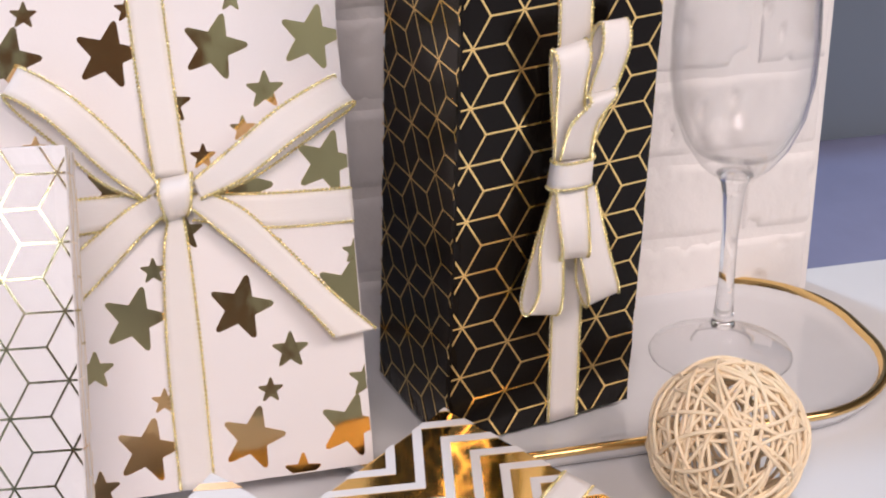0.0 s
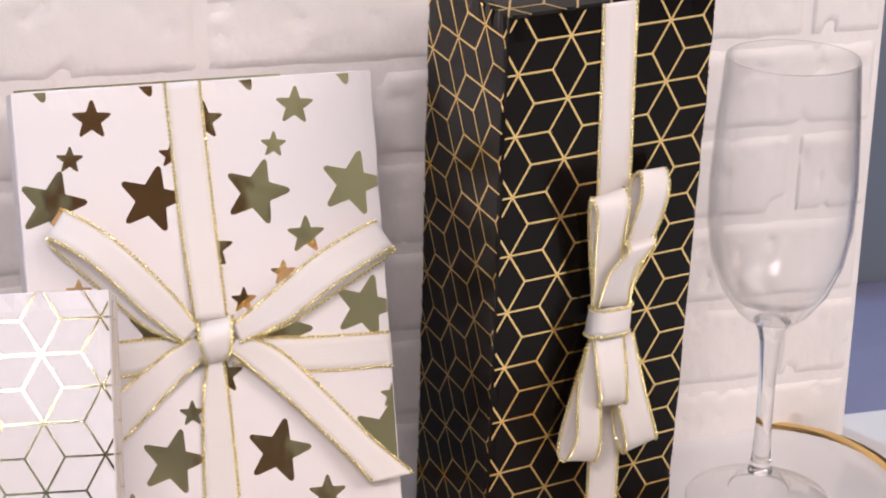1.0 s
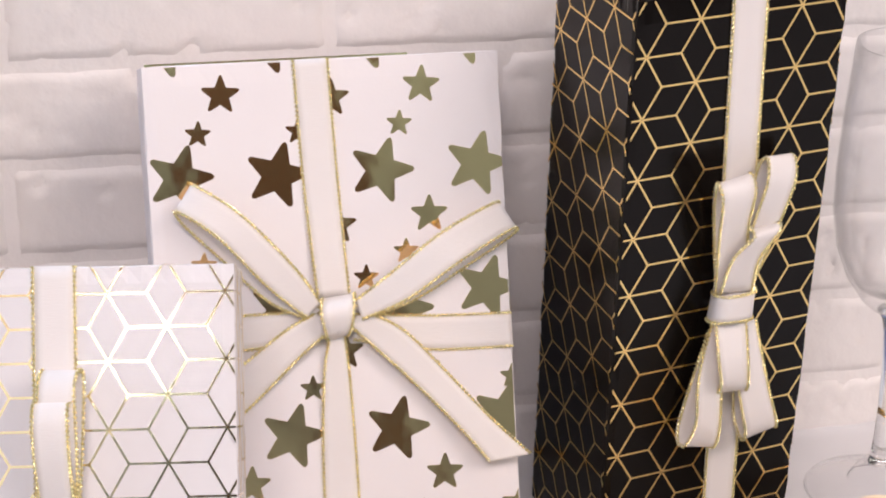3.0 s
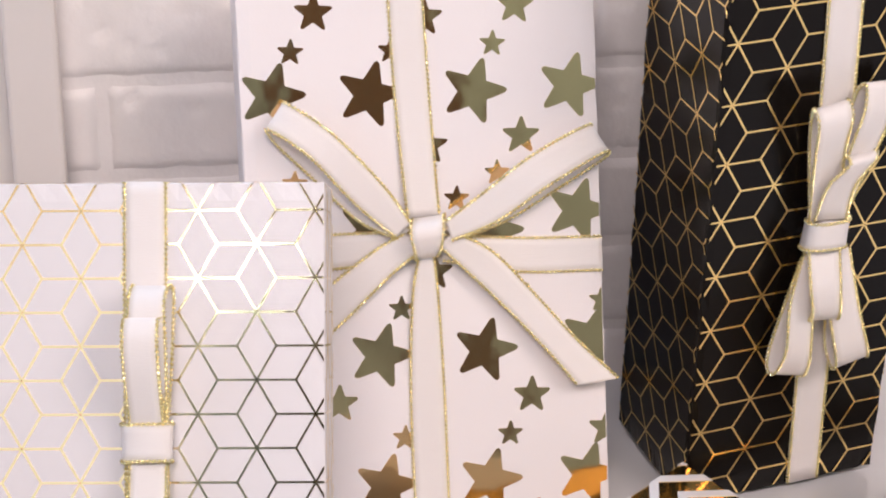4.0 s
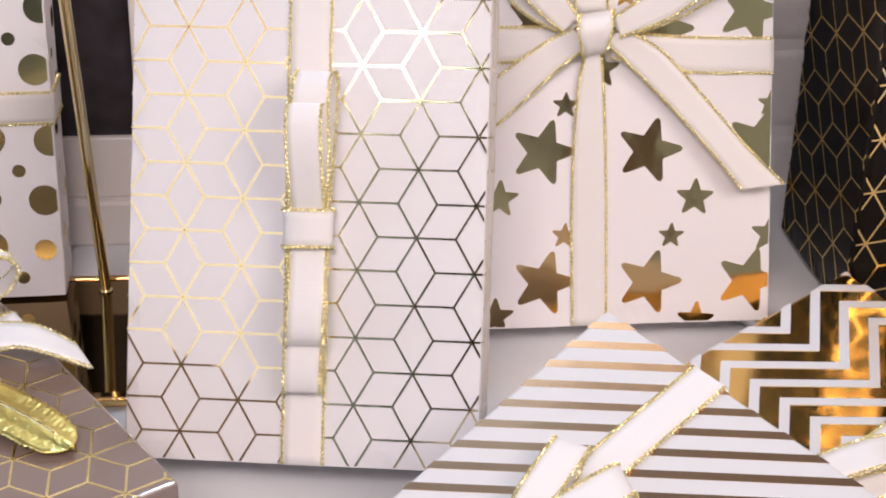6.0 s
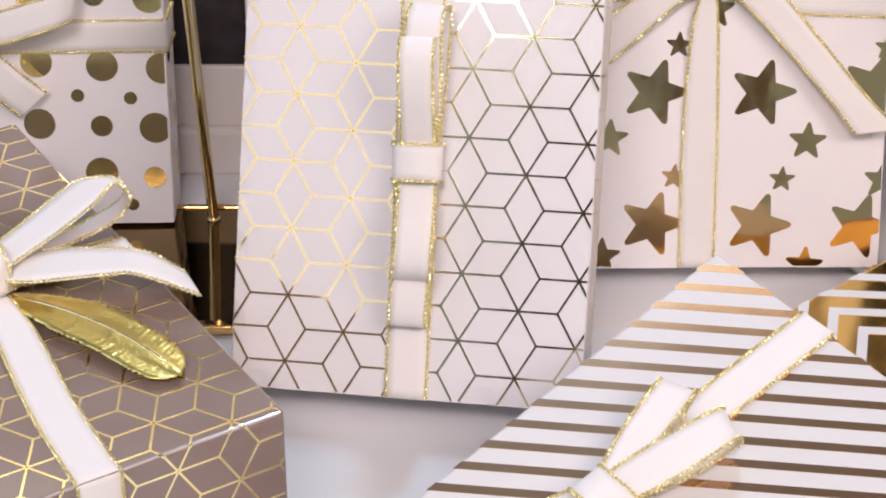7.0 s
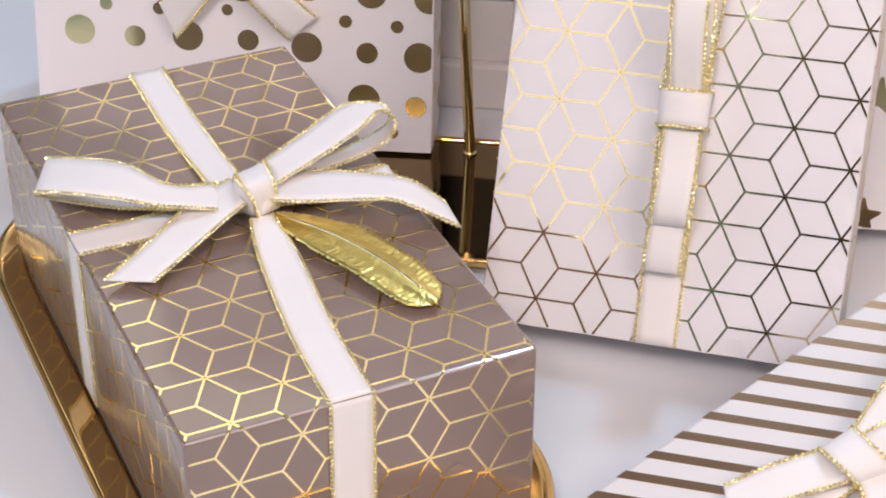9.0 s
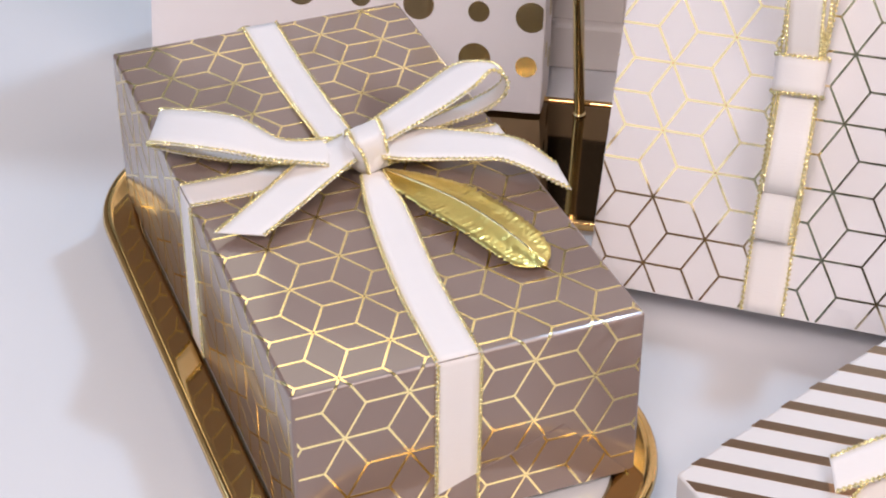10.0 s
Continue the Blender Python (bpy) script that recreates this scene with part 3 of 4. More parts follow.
# tall black gift with gold tumbling cubes
W, H, D = 0.0990, 0.2836, 0.073
PB = PITCH * 1.03
black_gift = upright("black_gift", pose(0.1689, -0.0180, 0.0102, 5.496, -1.847, 11.092), W, H, D, BLACK_PAPER, "tall black gift box with gold cube lines and cream bow")
part("foil_pattern", inlay(cubes(-W / 2, W / 2, 0, H, PB, -0.0438, 0.2588, 0.00085), rect(-W / 2 + 0.001, W / 2 - 0.001, 0.001, H - 0.001), front), BLACK_FOIL, black_gift, "gold foil cube lines", kind="stuff")
part("foil_pattern", inlay(cubes(0, D, 0, H, PB, D - 0.0425, 0.2609, 0.00085), rect(0.001, D - 0.001, 0.001, H - 0.001), lambda u, v, o: (-W / 2 - o, D - u, v)), BLACK_FOIL, black_gift, "gold foil cube lines", kind="stuff")
part("foil_pattern", inlay(cubes(0, D, 0, H, PB, 0.018, 0.2455, 0.00085), rect(0.001, D - 0.001, 0.001, H - 0.001), lambda u, v, o: (W / 2 + o, u, v)), BLACK_FOIL, black_gift, "gold foil cube lines", kind="stuff")
part("foil_pattern", inlay(cubes(-W / 2, W / 2, 0, D, PB, -0.0438, 0.01, 0.00085), rect(-W / 2 + 0.001, W / 2 - 0.001, 0.001, D - 0.001), lambda u, v, o: (u, v, H + o)), BLACK_FOIL, black_gift, "gold foil cube lines", kind="stuff")
ribbon(black_gift, [(1.8, -0.5, 284, 8.3, 0, 0), (3.3, -0.6, 247, 8.3, 0, 0), (8, -0.6, 120, 8.2, 0, 0), (12, -0.5, 0.2, 8.2, 0, 0)])
for name, rows in (
    ("bow_loop", [(8.0, -8.0, 149.2, 4.9, 0.0, 1.0), (14.4, -11.0, 180.5, 7.1, 0.0, -0.1), (17.3, -14.0, 200.1, 7.3, 0.0, 0.0), (18.3, -10.0, 209.8, 6.8, 0.0, -0.4), (17.4, -5.0, 203.2, 7.2, 0.0, 0.4), (16.4, -3.0, 180.5, 7.2, 0.0, -1.4), (8.6, -6.0, 148.9, 4.2, 0.0, 0.5)]),
    ("bow_loop", [(1.0, -10.0, 147.4, 9.1, 0.0, -1.5), (-5.6, -17.0, 179.9, 7.3, 0.0, 0.6), (-7.2, -21.0, 201.0, 8.2, 0.0, 0.9), (-6.0, -14.0, 205.2, 8.2, 0.0, 1.1), (-2.2, -6.0, 191.3, 7.9, 0.0, 0.2), (-0.2, -4.0, 170.6, 6.9, 0.0, -1.4), (0.0, -8.0, 147.5, 6.1, 0.0, -1.3)]),
    ("bow_loop", [(1.1, -13.0, 149.1, 8.2, 0.0, -1.1), (0.6, -19.0, 168.7, 7.0, 0.0, -0.8), (7.2, -23.0, 181.4, 6.6, 0.0, 0.7), (8.8, -16.0, 180.8, 7.2, 0.0, 0.3), (4.8, -11.0, 166.8, 6.4, 0.0, -0.6), (0.8, -10.0, 148.4, 7.0, 0.0, -1.5)]),
    ("bow_loop", [(-3.2, -9.0, 134.0, 3.4, 0.0, -0.8), (-8.2, -14.0, 109.7, 6.2, 0.0, -1.5), (-7.8, -15.0, 83.7, 6.6, 0.0, -3.2), (-8.6, -10.0, 70.4, 8.4, 0.0, -2.2), (-8.3, -4.0, 77.4, 8.2, 0.0, -3.6), (-2.8, -5.0, 126.7, 2.9, 0.0, -0.7)]),
    ("bow_loop", [(11.7, -8.0, 130.7, 4.4, 0.0, -0.4), (13.8, -13.0, 103.8, 8.1, 0.0, -2.0), (20.5, -14.0, 77.8, 8.3, 0.0, 1.4), (23.4, -8.0, 70.0, 9.1, 0.0, 1.6), (20.2, -4.0, 82.2, 9.1, 0.0, -0.8), (12.2, -5.0, 125.4, 3.8, 0.0, -0.1)]),
    ("bow_loop", [(-1.3, -15.0, 137.0, 8.1, 0.0, -1.5), (-1.9, -21.0, 121.4, 7.8, 0.0, -1.1), (0.7, -20.0, 106.6, 7.3, 0.0, -0.9), (4.1, -12.0, 99.3, 7.8, 0.0, -0.9), (2.2, -9.0, 114.0, 8.0, 0.0, -1.1), (1.3, -8.0, 131.6, 6.8, 0.0, -1.6)]),
    ("knot", [(-5.2, -3.0, 138.7, -0.8, 0.0, -6.9), (-9.0, -14.0, 143.4, -0.5, 0.0, -6.8), (-3.8, -19.0, 144.6, -0.2, 0.0, -6.6), (8.8, -15.0, 142.2, -0.1, 0.0, -6.9), (16, -3.0, 137.3, -0.5, 0.0, -7.1)]),
):
    ribbon(black_gift, rows, name)

core(black_gift, 2, -9, 142, 9.5, 8.5, 7)

# taupe gift on the oval tray
W, L, H = 0.126, 0.2428, 0.070
PT = 0.0261
taupe_gift = thing("taupe_gift", pose(-0.2822, -0.1632, 0.010, 0, 0, 32), "taupe gift box with gold lines, cream bow and gold feather", "gift box", "wrapped gifts")
part("wrapping", block(-W / 2, W / 2, -L / 2, L / 2, 0, H, 0.0013, 3), TAUPE_PAPER, taupe_gift, smooth=False)
TOP = cubes(-W / 2 - H, W / 2 + H, -L / 2 - H, L / 2, PT, -0.0452, -0.0388, 0.00085)
EDGE = 0.0013
part("foil_pattern", inlay(TOP, rect(-W / 2 + EDGE, W / 2 - EDGE, -L / 2 + EDGE, L / 2 - EDGE), lambda u, v, o: (u, v, H + o)), TAUPE_FOIL, taupe_gift, "gold foil cube lines", kind="stuff")
FLAP = [(-0.045, 0.001), (0.060, 0.001), (0.034, 0.030), (0.0, 0.018)]
part("foil_pattern", inlay(TOP, rect(-W / 2 + EDGE, W / 2 - EDGE, -L / 2 - H + 0.002, -L / 2 - EDGE), lambda u, v, o: (u, -L / 2 - o, H + L / 2 + v)), TAUPE_FOIL, taupe_gift, "gold foil cube lines", kind="stuff")
part("foil_pattern", inlay(TOP, rect(-W / 2 - H + 0.002, -W / 2 - EDGE, -L / 2 + EDGE, L / 2 - EDGE), lambda u, v, o: (-W / 2 - o, v, H + W / 2 + u)), TAUPE_FOIL, taupe_gift, "gold foil cube lines", kind="stuff")
part("foil_pattern", inlay(TOP, rect(W / 2 + EDGE, W / 2 + H - 0.002, -L / 2 + EDGE, L / 2 - EDGE), lambda u, v, o: (W / 2 + o, v, H + W / 2 - u)), TAUPE_FOIL, taupe_gift, "gold foil cube lines", kind="stuff")


def edge_foil():
    """The foil lines where they run over the folded front and side edges."""
    bm = bmesh.new()
    r = EDGE + 0.00014

    def strip(poly, place):
        rows = []
        for k in range(5):
            v = -EDGE + 2 * EDGE * k / 4
            band = clip(poly, rect(-1, 1, v - 0.0002, v + 0.0002))
            if len(band) > 2:
                rows.append((v, min(p[0] for p in band), max(p[0] for p in band)))
        for (v0, a0, b0), (v1, a1, b1) in zip(rows, rows[1:]):
            bm.faces.new([bm.verts.new(place(u, math.pi / 4 * (1 + v / EDGE))) for u, v in ((a0, v0), (b0, v0), (b1, v1), (a1, v1))])

    for poly in TOP:
        strip([(u, -(v + L / 2)) for u, v in poly][::-1], lambda u, a: (max(-W / 2 + EDGE, min(W / 2 - EDGE, u)), -L / 2 + EDGE - r * math.sin(a), H - EDGE + r * math.cos(a)))
        strip([(v, -(u + W / 2)) for u, v in poly], lambda u, a: (-W / 2 + EDGE - r * math.sin(a), max(-L / 2 + EDGE, min(L / 2 - EDGE, u)), H - EDGE + r * math.cos(a)))
    bmesh.ops.recalc_face_normals(bm, faces=bm.faces)
    return bm


part("foil_edge", edge_foil(), TAUPE_FOIL, taupe_gift, "gold foil lines over the folded edges", kind="stuff")
part("fold_flap", inlay([FLAP], rect(-W / 2 + 0.002, W / 2 - 0.002, 0.001, H), lambda u, v, o: (u, -L / 2 - o, v), 0.0006), TAUPE_PAPER, taupe_gift, "folded flap of the wrapping")
part("foil_pattern", inlay(cubes(-W / 2, W / 2, 0, H, PT, 0.02, 0.012, 0.00085), FLAP, lambda u, v, o: (u, -L / 2 - 0.0006 - o, v)), TAUPE_FOIL, taupe_gift, "gold foil cube lines", kind="stuff")
up = (0, 0, H)
ribbon(taupe_gift, [(1, 121.6, 0.5, 7.6, 0, 0), (0.5, 70, 0.6, 7.6, 0, 0), (1, 20, 3, 7, 0, 0)], shift=up)
ribbon(taupe_gift, [(4, -12, 5, 4.5, 0, 0), (2, -35, 2, 7.6, 0, 0), (-3, -80, 0.6, 8.2, 0, 0), (-5, -121.5, 0.5, 8.2, 0, 0)], shift=up)
ribbon(taupe_gift, [(-5, -121.7, 69.9, 8.2, 0, 0), (-5.5, -121.8, 35, 8.2, 0, 0), (-6, -121.8, 0.5, 8.2, 0, 0)])
ribbon(taupe_gift, [(-63.1, 5, 0.5, 0, 8, 0), (-35, 4, 0.8, 0, 8, 0), (0, 2, 4, 0, 7, 0), (35, 2, 0.8, 0, 8, 0), (63.1, 2, 0.5, 0, 8, 0)], shift=up)
ribbon(taupe_gift, [(-63.5, 5, 70, 0, 8, 0), (-63.5, 5, 35, 0, 8, 0), (-63.5, 5, 0.5, 0, 8, 0)])
ribbon(taupe_gift, [(63.5, 2, 70, 0, 8, 0), (63.5, 2, 35, 0, 8, 0), (63.5, 2, 0.5, 0, 8, 0)])
for name, rows in (
    ("bow_loop", [(-8.1, -0.1, 10.0, -3.7, -9.2, 0.0), (-28.2, 2.6, 14.0, -4.7, -6.2, 0.0), (-42.7, 13.7, 18.0, -5.6, -11.8, 0.0), (-62.9, 34.6, 14.0, -5.6, -11.6, 0.0), (-61.4, 43.7, 6.0, -5.3, -11.8, 0.0), (-41.7, 28.1, 3.0, -2.6, -8.8, 0.0), (-24.6, 13.8, 4.0, -2.7, -5.0, 0.0), (-7.3, 2.4, 7.0, -3.1, -7.4, 0.0)]),
    ("bow_loop", [(10.2, 2.6, 12.0, 0.1, -8.4, 0.0), (31.3, 7.3, 18.0, 0.3, -9.8, 0.0), (49.0, 10.8, 24.0, 0.0, -10.2, 0.0), (58.9, 10.6, 27.0, 1.1, -4.2, 0.0), (64.2, 6.7, 24.0, -0.6, -6.3, 0.0), (61.9, 7.0, 16.0, -4.0, -7.2, 0.0), (47.1, 9.9, 9.0, -4.9, -6.1, 0.0), (21.8, 5.3, 8.0, -4.0, -4.4, 0.0)]),
    ("bow_tail", [(6.1, -1.4, 10.0, -2.6, -5.4, 0.0), (21.0, -9.0, 12.0, -6.0, -9.9, 0.0), (42.0, -22.4, 14.0, -4.7, -8.6, 0.0), (53.4, -30.8, 14.0, -5.1, -6.4, 0.0), (67.6, -43.4, 7.0, -1.1, -9.0, 0.0)]),
    ("bow_tail", [(-1.4, -2.6, 12.0, -0.5, -9.8, 0.0), (-14.1, -6.7, 9.0, 1.0, -10.8, 0.0), (-34.3, -19.5, 6.0, 3.5, -8.4, 0.0), (-52.8, -31.6, 4.0, 8.2, -4.3, 0.0)]),
    ("knot", [(7, 12, 5.0, 5.6, 1.7, 0.0), (5.8, 4.2, 16.0, 6.9, 2.4, 0.0), (4.0, -9.0, 19.0, 6.6, 2.3, 0.0), (5.1, -12.3, 14.0, 5.4, 2.1, 0.0), (7, -11, 5.0, 5.0, 1.7, 0.0)]),
):
    ribbon(taupe_gift, rows, name, shift=up)

core(taupe_gift, 5, -2, 79, 8, 11, 8.5)

# flat striped gift and flat zigzag gift
DIAMOND = lambda a, b: [(0, 0), (-a * 0.7071, -a * 0.7071), ((b - a) * 0.7071, -(a + b) * 0.7071), (b * 0.7071, -b * 0.7071)]


def flat_gift(name, m, a, b, t, mat, label):
    gift = thing(name, m, label, "gift box", "wrapped gifts")
    bm = block(-a, 0, -b, 0, -t, 0, 0.0012, 3)
    bmesh.ops.rotate(bm, verts=bm.verts, cent=(0, 0, 0), matrix=Matrix.Rotation(radians(45), 3, "Z"))
    part("wrapping", bm, mat, gift)
    return gift


lie = lambda u, v, o: (u, v, o)
stripe_gift = flat_gift("striped_gift", pose(-0.005, -0.13, 0.0794, 18.208, 0.29, -0.882), 0.20, 0.17, 0.033, WHITE_GLOSS, "flat white gift box with rose gold stripes and cream bow")
bands = [line(-0.2, -0.0079 - 0.00984 * k + 0.015, 0.2, -0.0079 - 0.00984 * k - 0.015, 0.0034) for k in range(28)]
for b in bands:
    if len(clip(b, DIAMOND(0.199, 0.169))) > 2:
        part("stripe", inlay([b], DIAMOND(0.199, 0.169), lie), FOIL_ROSE, stripe_gift)
ribbon(stripe_gift, [(34.6, -34.4, 0.5, 5.6, -5.5, 0), (32, -37, 0.6, 5.6, -5.4, 0), (-3, -69, 1, 5.6, -5.6, 0), (-38, -104, 4, 5, -5, 0)])
ribbon(stripe_gift, [(35.5, -35.1, -0.5, 5.6, -5.6, 0), (35.6, -35.2, -16, 5.6, -5.6, 0), (35.6, -35.2, -32.5, 5.6, -5.6, 0)])
ribbon(stripe_gift, [(-52, -120, 4, 5, -5, 0), (-75, -143, 0.7, 5.6, -5.6, 0), (-80, -161, 0.5, 5.6, -5.6, 0)])
ribbon(stripe_gift, [(-45.5, -109.8, 9.0, 4.6, -3.3, 0.0), (-34.3, -92.2, 12.0, 6.8, -2.4, 0.0), (-22.7, -75.3, 13.0, 6.6, -2.8, 0.0), (-20.9, -70.9, 8.0, 6.4, -2.8, 0.0), (-30.9, -90.2, 4.0, 6.3, -2.4, 0.0), (-42.6, -105.9, 5.0, 4.2, -2.2, 0.0)], "bow_loop")
ribbon(stripe_gift, [(-43.3, -113.2, 9.0, 4.6, -5.6, 0.0), (-24.8, -103.2, 14.0, 4.5, -6.9, 0.0), (-7.5, -92.4, 16.0, 3.6, -6.5, 0.0), (-2.7, -87.2, 11.0, 2.6, -6.6, 0.0), (-5.2, -87.8, 6.0, 4.5, -6.1, 0.0), (-22.1, -99.4, 4.0, 4.1, -6.5, 0.0), (-40.9, -111.7, 5.0, 3.7, -4.5, 0.0)], "bow_loop")
ribbon(stripe_gift, [(-50, -117, 9, 5.5, -5.5, 0), (-54.4, -119.9, 9.0, 5.1, -6.1, 0.0), (-73.0, -128.3, 8.0, 4.0, -6.3, 0.0), (-90.3, -136.7, 5.0, 1.5, -6.8, 0.0)], "bow_tail")
ribbon(stripe_gift, [(-44, -118, 8, 6, 1, 0), (-36, -134, 7, 7.5, 2, 0), (-28, -152, 4, 7.5, 2.5, 0), (-18, -170, 3, 7, 3.5, 0)], "bow_tail")
ribbon(stripe_gift, [(-54.5, -106.8, 3.0, 5.8, 5.1, 0.0), (-54.7, -110.8, 11.0, 5.7, 5.3, 0.0), (-49.7, -118.4, 14.5, 6.2, 4.6, 0.0), (-43.3, -122.9, 11.0, 6.6, 3.9, 0.0), (-41.4, -121.9, 3.0, 6.6, 3.6, 0.0)], "knot")

core(stripe_gift, -49, -115, 6, 9, 9, 7)

zigzag_gift = flat_gift("zigzag_gift", pose(0.1151, -0.04, 0.0397, 8.058, 1.36, -9.515), 0.155, 0.155, 0.016, MIRROR_PAPER, "flat mirror gold gift box with white zigzag lines")
lines = []
for k in range(-10, 16):
    for m in range(-5, 5):
        x, y = -0.0139 + 0.0119 * k + 0.0512 * m, -0.0130 - 0.0099 * k + 0.0458 * m
        lines.append([line(x, y, x - 0.002, y - 0.0405, 0.0042), line(x, y, x + 0.0492, y + 0.0053, 0.0042)])
for pair in lines:
    if any(len(clip(p, DIAMOND(0.154, 0.154))) > 2 for p in pair):
        for p in pair:
            if len(clip(p, DIAMOND(0.154, 0.154))) > 2:
                part("zigzag_bar", inlay([p], DIAMOND(0.154, 0.154), lie, 0.0002 if p is pair[0] else 0.00024), WHITE_GLOSS, zigzag_gift)
ribbon(zigzag_gift, [(53, -53, 0.6, 5.6, -5.6, 0), (18, -100, 2, 5.4, -5.4, 0), (-10, -135, 3, 5.2, -5.2, 0)])
ribbon(zigzag_gift, [(-23.4, -138.3, 6.0, 4.0, -6.9, 0.0), (-13.2, -135.0, 11.0, 2.7, -7.7, 0.0), (0.8, -128.6, 13.0, 1.5, -8.4, 0.0), (10.3, -120.6, 8.0, 0.9, -8.6, 0.0), (2.8, -123.5, 3.0, 1.6, -7.7, 0.0), (-15.3, -136.8, 3.0, 1.8, -5.9, 0.0)], "bow_loop")
ribbon(zigzag_gift, [(-18.1, -147.8, 3.0, 1.2, -6.4, 0.0), (-7.8, -142.9, 4.0, 1.3, -6.8, 0.0), (9.4, -134.3, 4.0, 0.8, -7, 0.0), (30, -128, 3, 0.5, -7.4, 0)], "bow_tail")

# dotted gift on the gold tray
W, H, D = 0.187, 0.164, 0.032
SQUASH = 0.93
dot_gift = upright("dotted_gift", pose(-0.3275, 0.010, 0.0064, -11, 0, 1.5), W, H, D, WHITE_PAPER, "white gift box with gold dots and cream bow")
DOTS = [(-21, 55.5, 7.2), (7.3, 54.7, 5), (34.6, 52.4, 7.2), (35.1, 83.7, 7.2), (64.5, 81.5, 7.2), (91.3, 80, 7.2), (52.7, 66.6, 3), (76.5, 65.1, 3), (62.7, 51, 5), (87, 49.8, 7.2), (61.4, 26.7, 7.5), (85.6, 24.2, 5), (74.6, 10.1, 3), (-2.2, 69.7, 2.7), (5.2, 82, 7.2), (-20, 86, 5),
        (34, 26, 5), (8, 27, 7.2), (-20, 28, 5), (-46, 54, 5), (-72, 56, 7.2), (-46, 84, 7.2), (-72, 83, 5), (-34, 69, 3), (-59, 70, 3), (-46, 27, 7.2)]
hull = rect(-W / 2 + 0.001, W / 2 - 0.001, 0.001, H - 0.001)
for x, y, r in DOTS:
    for dy in (0, 0.0655):
        shape = disc_shape(x / 1000, (y / 1000 + dy) * SQUASH, r / 1000)
        if (dy == 0 or y > 40) and len(clip(shape, hull)) > 2:
            part("dot", inlay([shape], hull, front), DOT_FOIL, dot_gift)
for y, z, r in ((10, 60, 2.4), (24, 46, 5), (12, 28, 4), (26, 20, 5), (10, 80, 5.4), (24, 97, 4), (12, 112, 2.4), (24, 126, 5)):
    part("dot", inlay([disc_shape(y / 1000, z / 1000, r / 1000)], rect(0.001, D - 0.001, 0.001, H - 0.001), lambda u, v, o: (W / 2 + o, u, v)), DOT_FOIL, dot_gift)
ribbon(dot_gift, [(-93.6, -0.6, 89.7, 0, 0, 7.6), (0, -0.7, 89.7, 0, 0, 7.6), (93.8, -0.6, 89.7, 0, 0, 7.6)], straight=True)
ribbon(dot_gift, [(94.1, -0.2, 89.7, 0, 0, 7.6), (94.1, 16, 89.7, 0, 0, 7.6), (94.1, 32, 89.7, 0, 0, 7.6)], straight=True)
ribbon(dot_gift, [(0, -0.6, 161.8, 8, 0, 0), (0, -0.8, 102.3, 8, 0, 0)], straight=True)
ribbon(dot_gift, [(4, -8, 87.4, 5, 0, 4), (15, -9, 78.1, 6, 0, 5.5), (26, -8, 67, 6.4, 0, 5.8), (34, -6, 59.5, 6.4, 0, 6)], "bow_tail")
ribbon(dot_gift, [(-5, -8, 87.4, 5, 0, -4), (-14, -10, 77.2, 6, 0, -4.5), (-22, -8, 67.9, 6.5, 0, -5), (-29, -6, 60.5, 4, 0, -9)], "bow_tail")
ribbon(dot_gift, [(6, -8, 93, 1, 0, 5), (26, -16, 98.6, 1, 0, 8), (50, -18, 106, 2, 0, 8), (56, -10, 107, 2, 0, 8), (36, -4, 100.4, 2, 0, 7), (6, -6, 93, 1, 0, 4)], "bow_loop")
ribbon(dot_gift, [(-6, -8, 93, 1, 0, -5), (-28, -16, 98.6, 1, 0, -8), (-52, -18, 106, -2, 0, -8), (-58, -10, 107, -2, 0, -8), (-38, -4, 100.4, -2, 0, -7), (-6, -6, 93, 1, 0, -4)], "bow_loop")
ribbon(dot_gift, [(0.5, -4, 98.6, 7.6, 0, 0), (0.5, -14, 96.7, 7.8, 0, 0), (0.5, -16, 91.1, 7.6, 0, 0), (0.3, -12, 84.6, 7.2, 0, 0), (0.3, -4, 82.8, 7, 0, 0)], "knot")

core(dot_gift, 0.4, -8, 91, 7.4, 6.5, 7)

# ---- candlestick ----
stick = thing("candlestick", pose(-0.2165, 0.0185, 0.0046, 0, -2.5, 0), "slender polished gold candlestick standing on the gold tray", "candlestick")
part("stem", lathe([(0, 0.0012), (0.0025, 0.0012), (0.0026, 0.002), (0.0026, 0.292), (0.0042, 0.296), (0.0042, 0.300), (0, 0.300)], 32), GOLD, stick, smooth=True)
part("cup", lathe([(0, 0.300), (0.005, 0.300), (0.0085, 0.308), (0.009, 0.322), (0.0105, 0.334), (0.0098, 0.335), (0.008, 0.322), (0.0, 0.315)], 32), GOLD, stick, smooth=True)
part("foot", lathe([(0, 0), (0.0030, 0), (0.0032, 0.0006), (0.0027, 0.0013), (0, 0.0013)], 32), GOLD, stick, smooth=True)

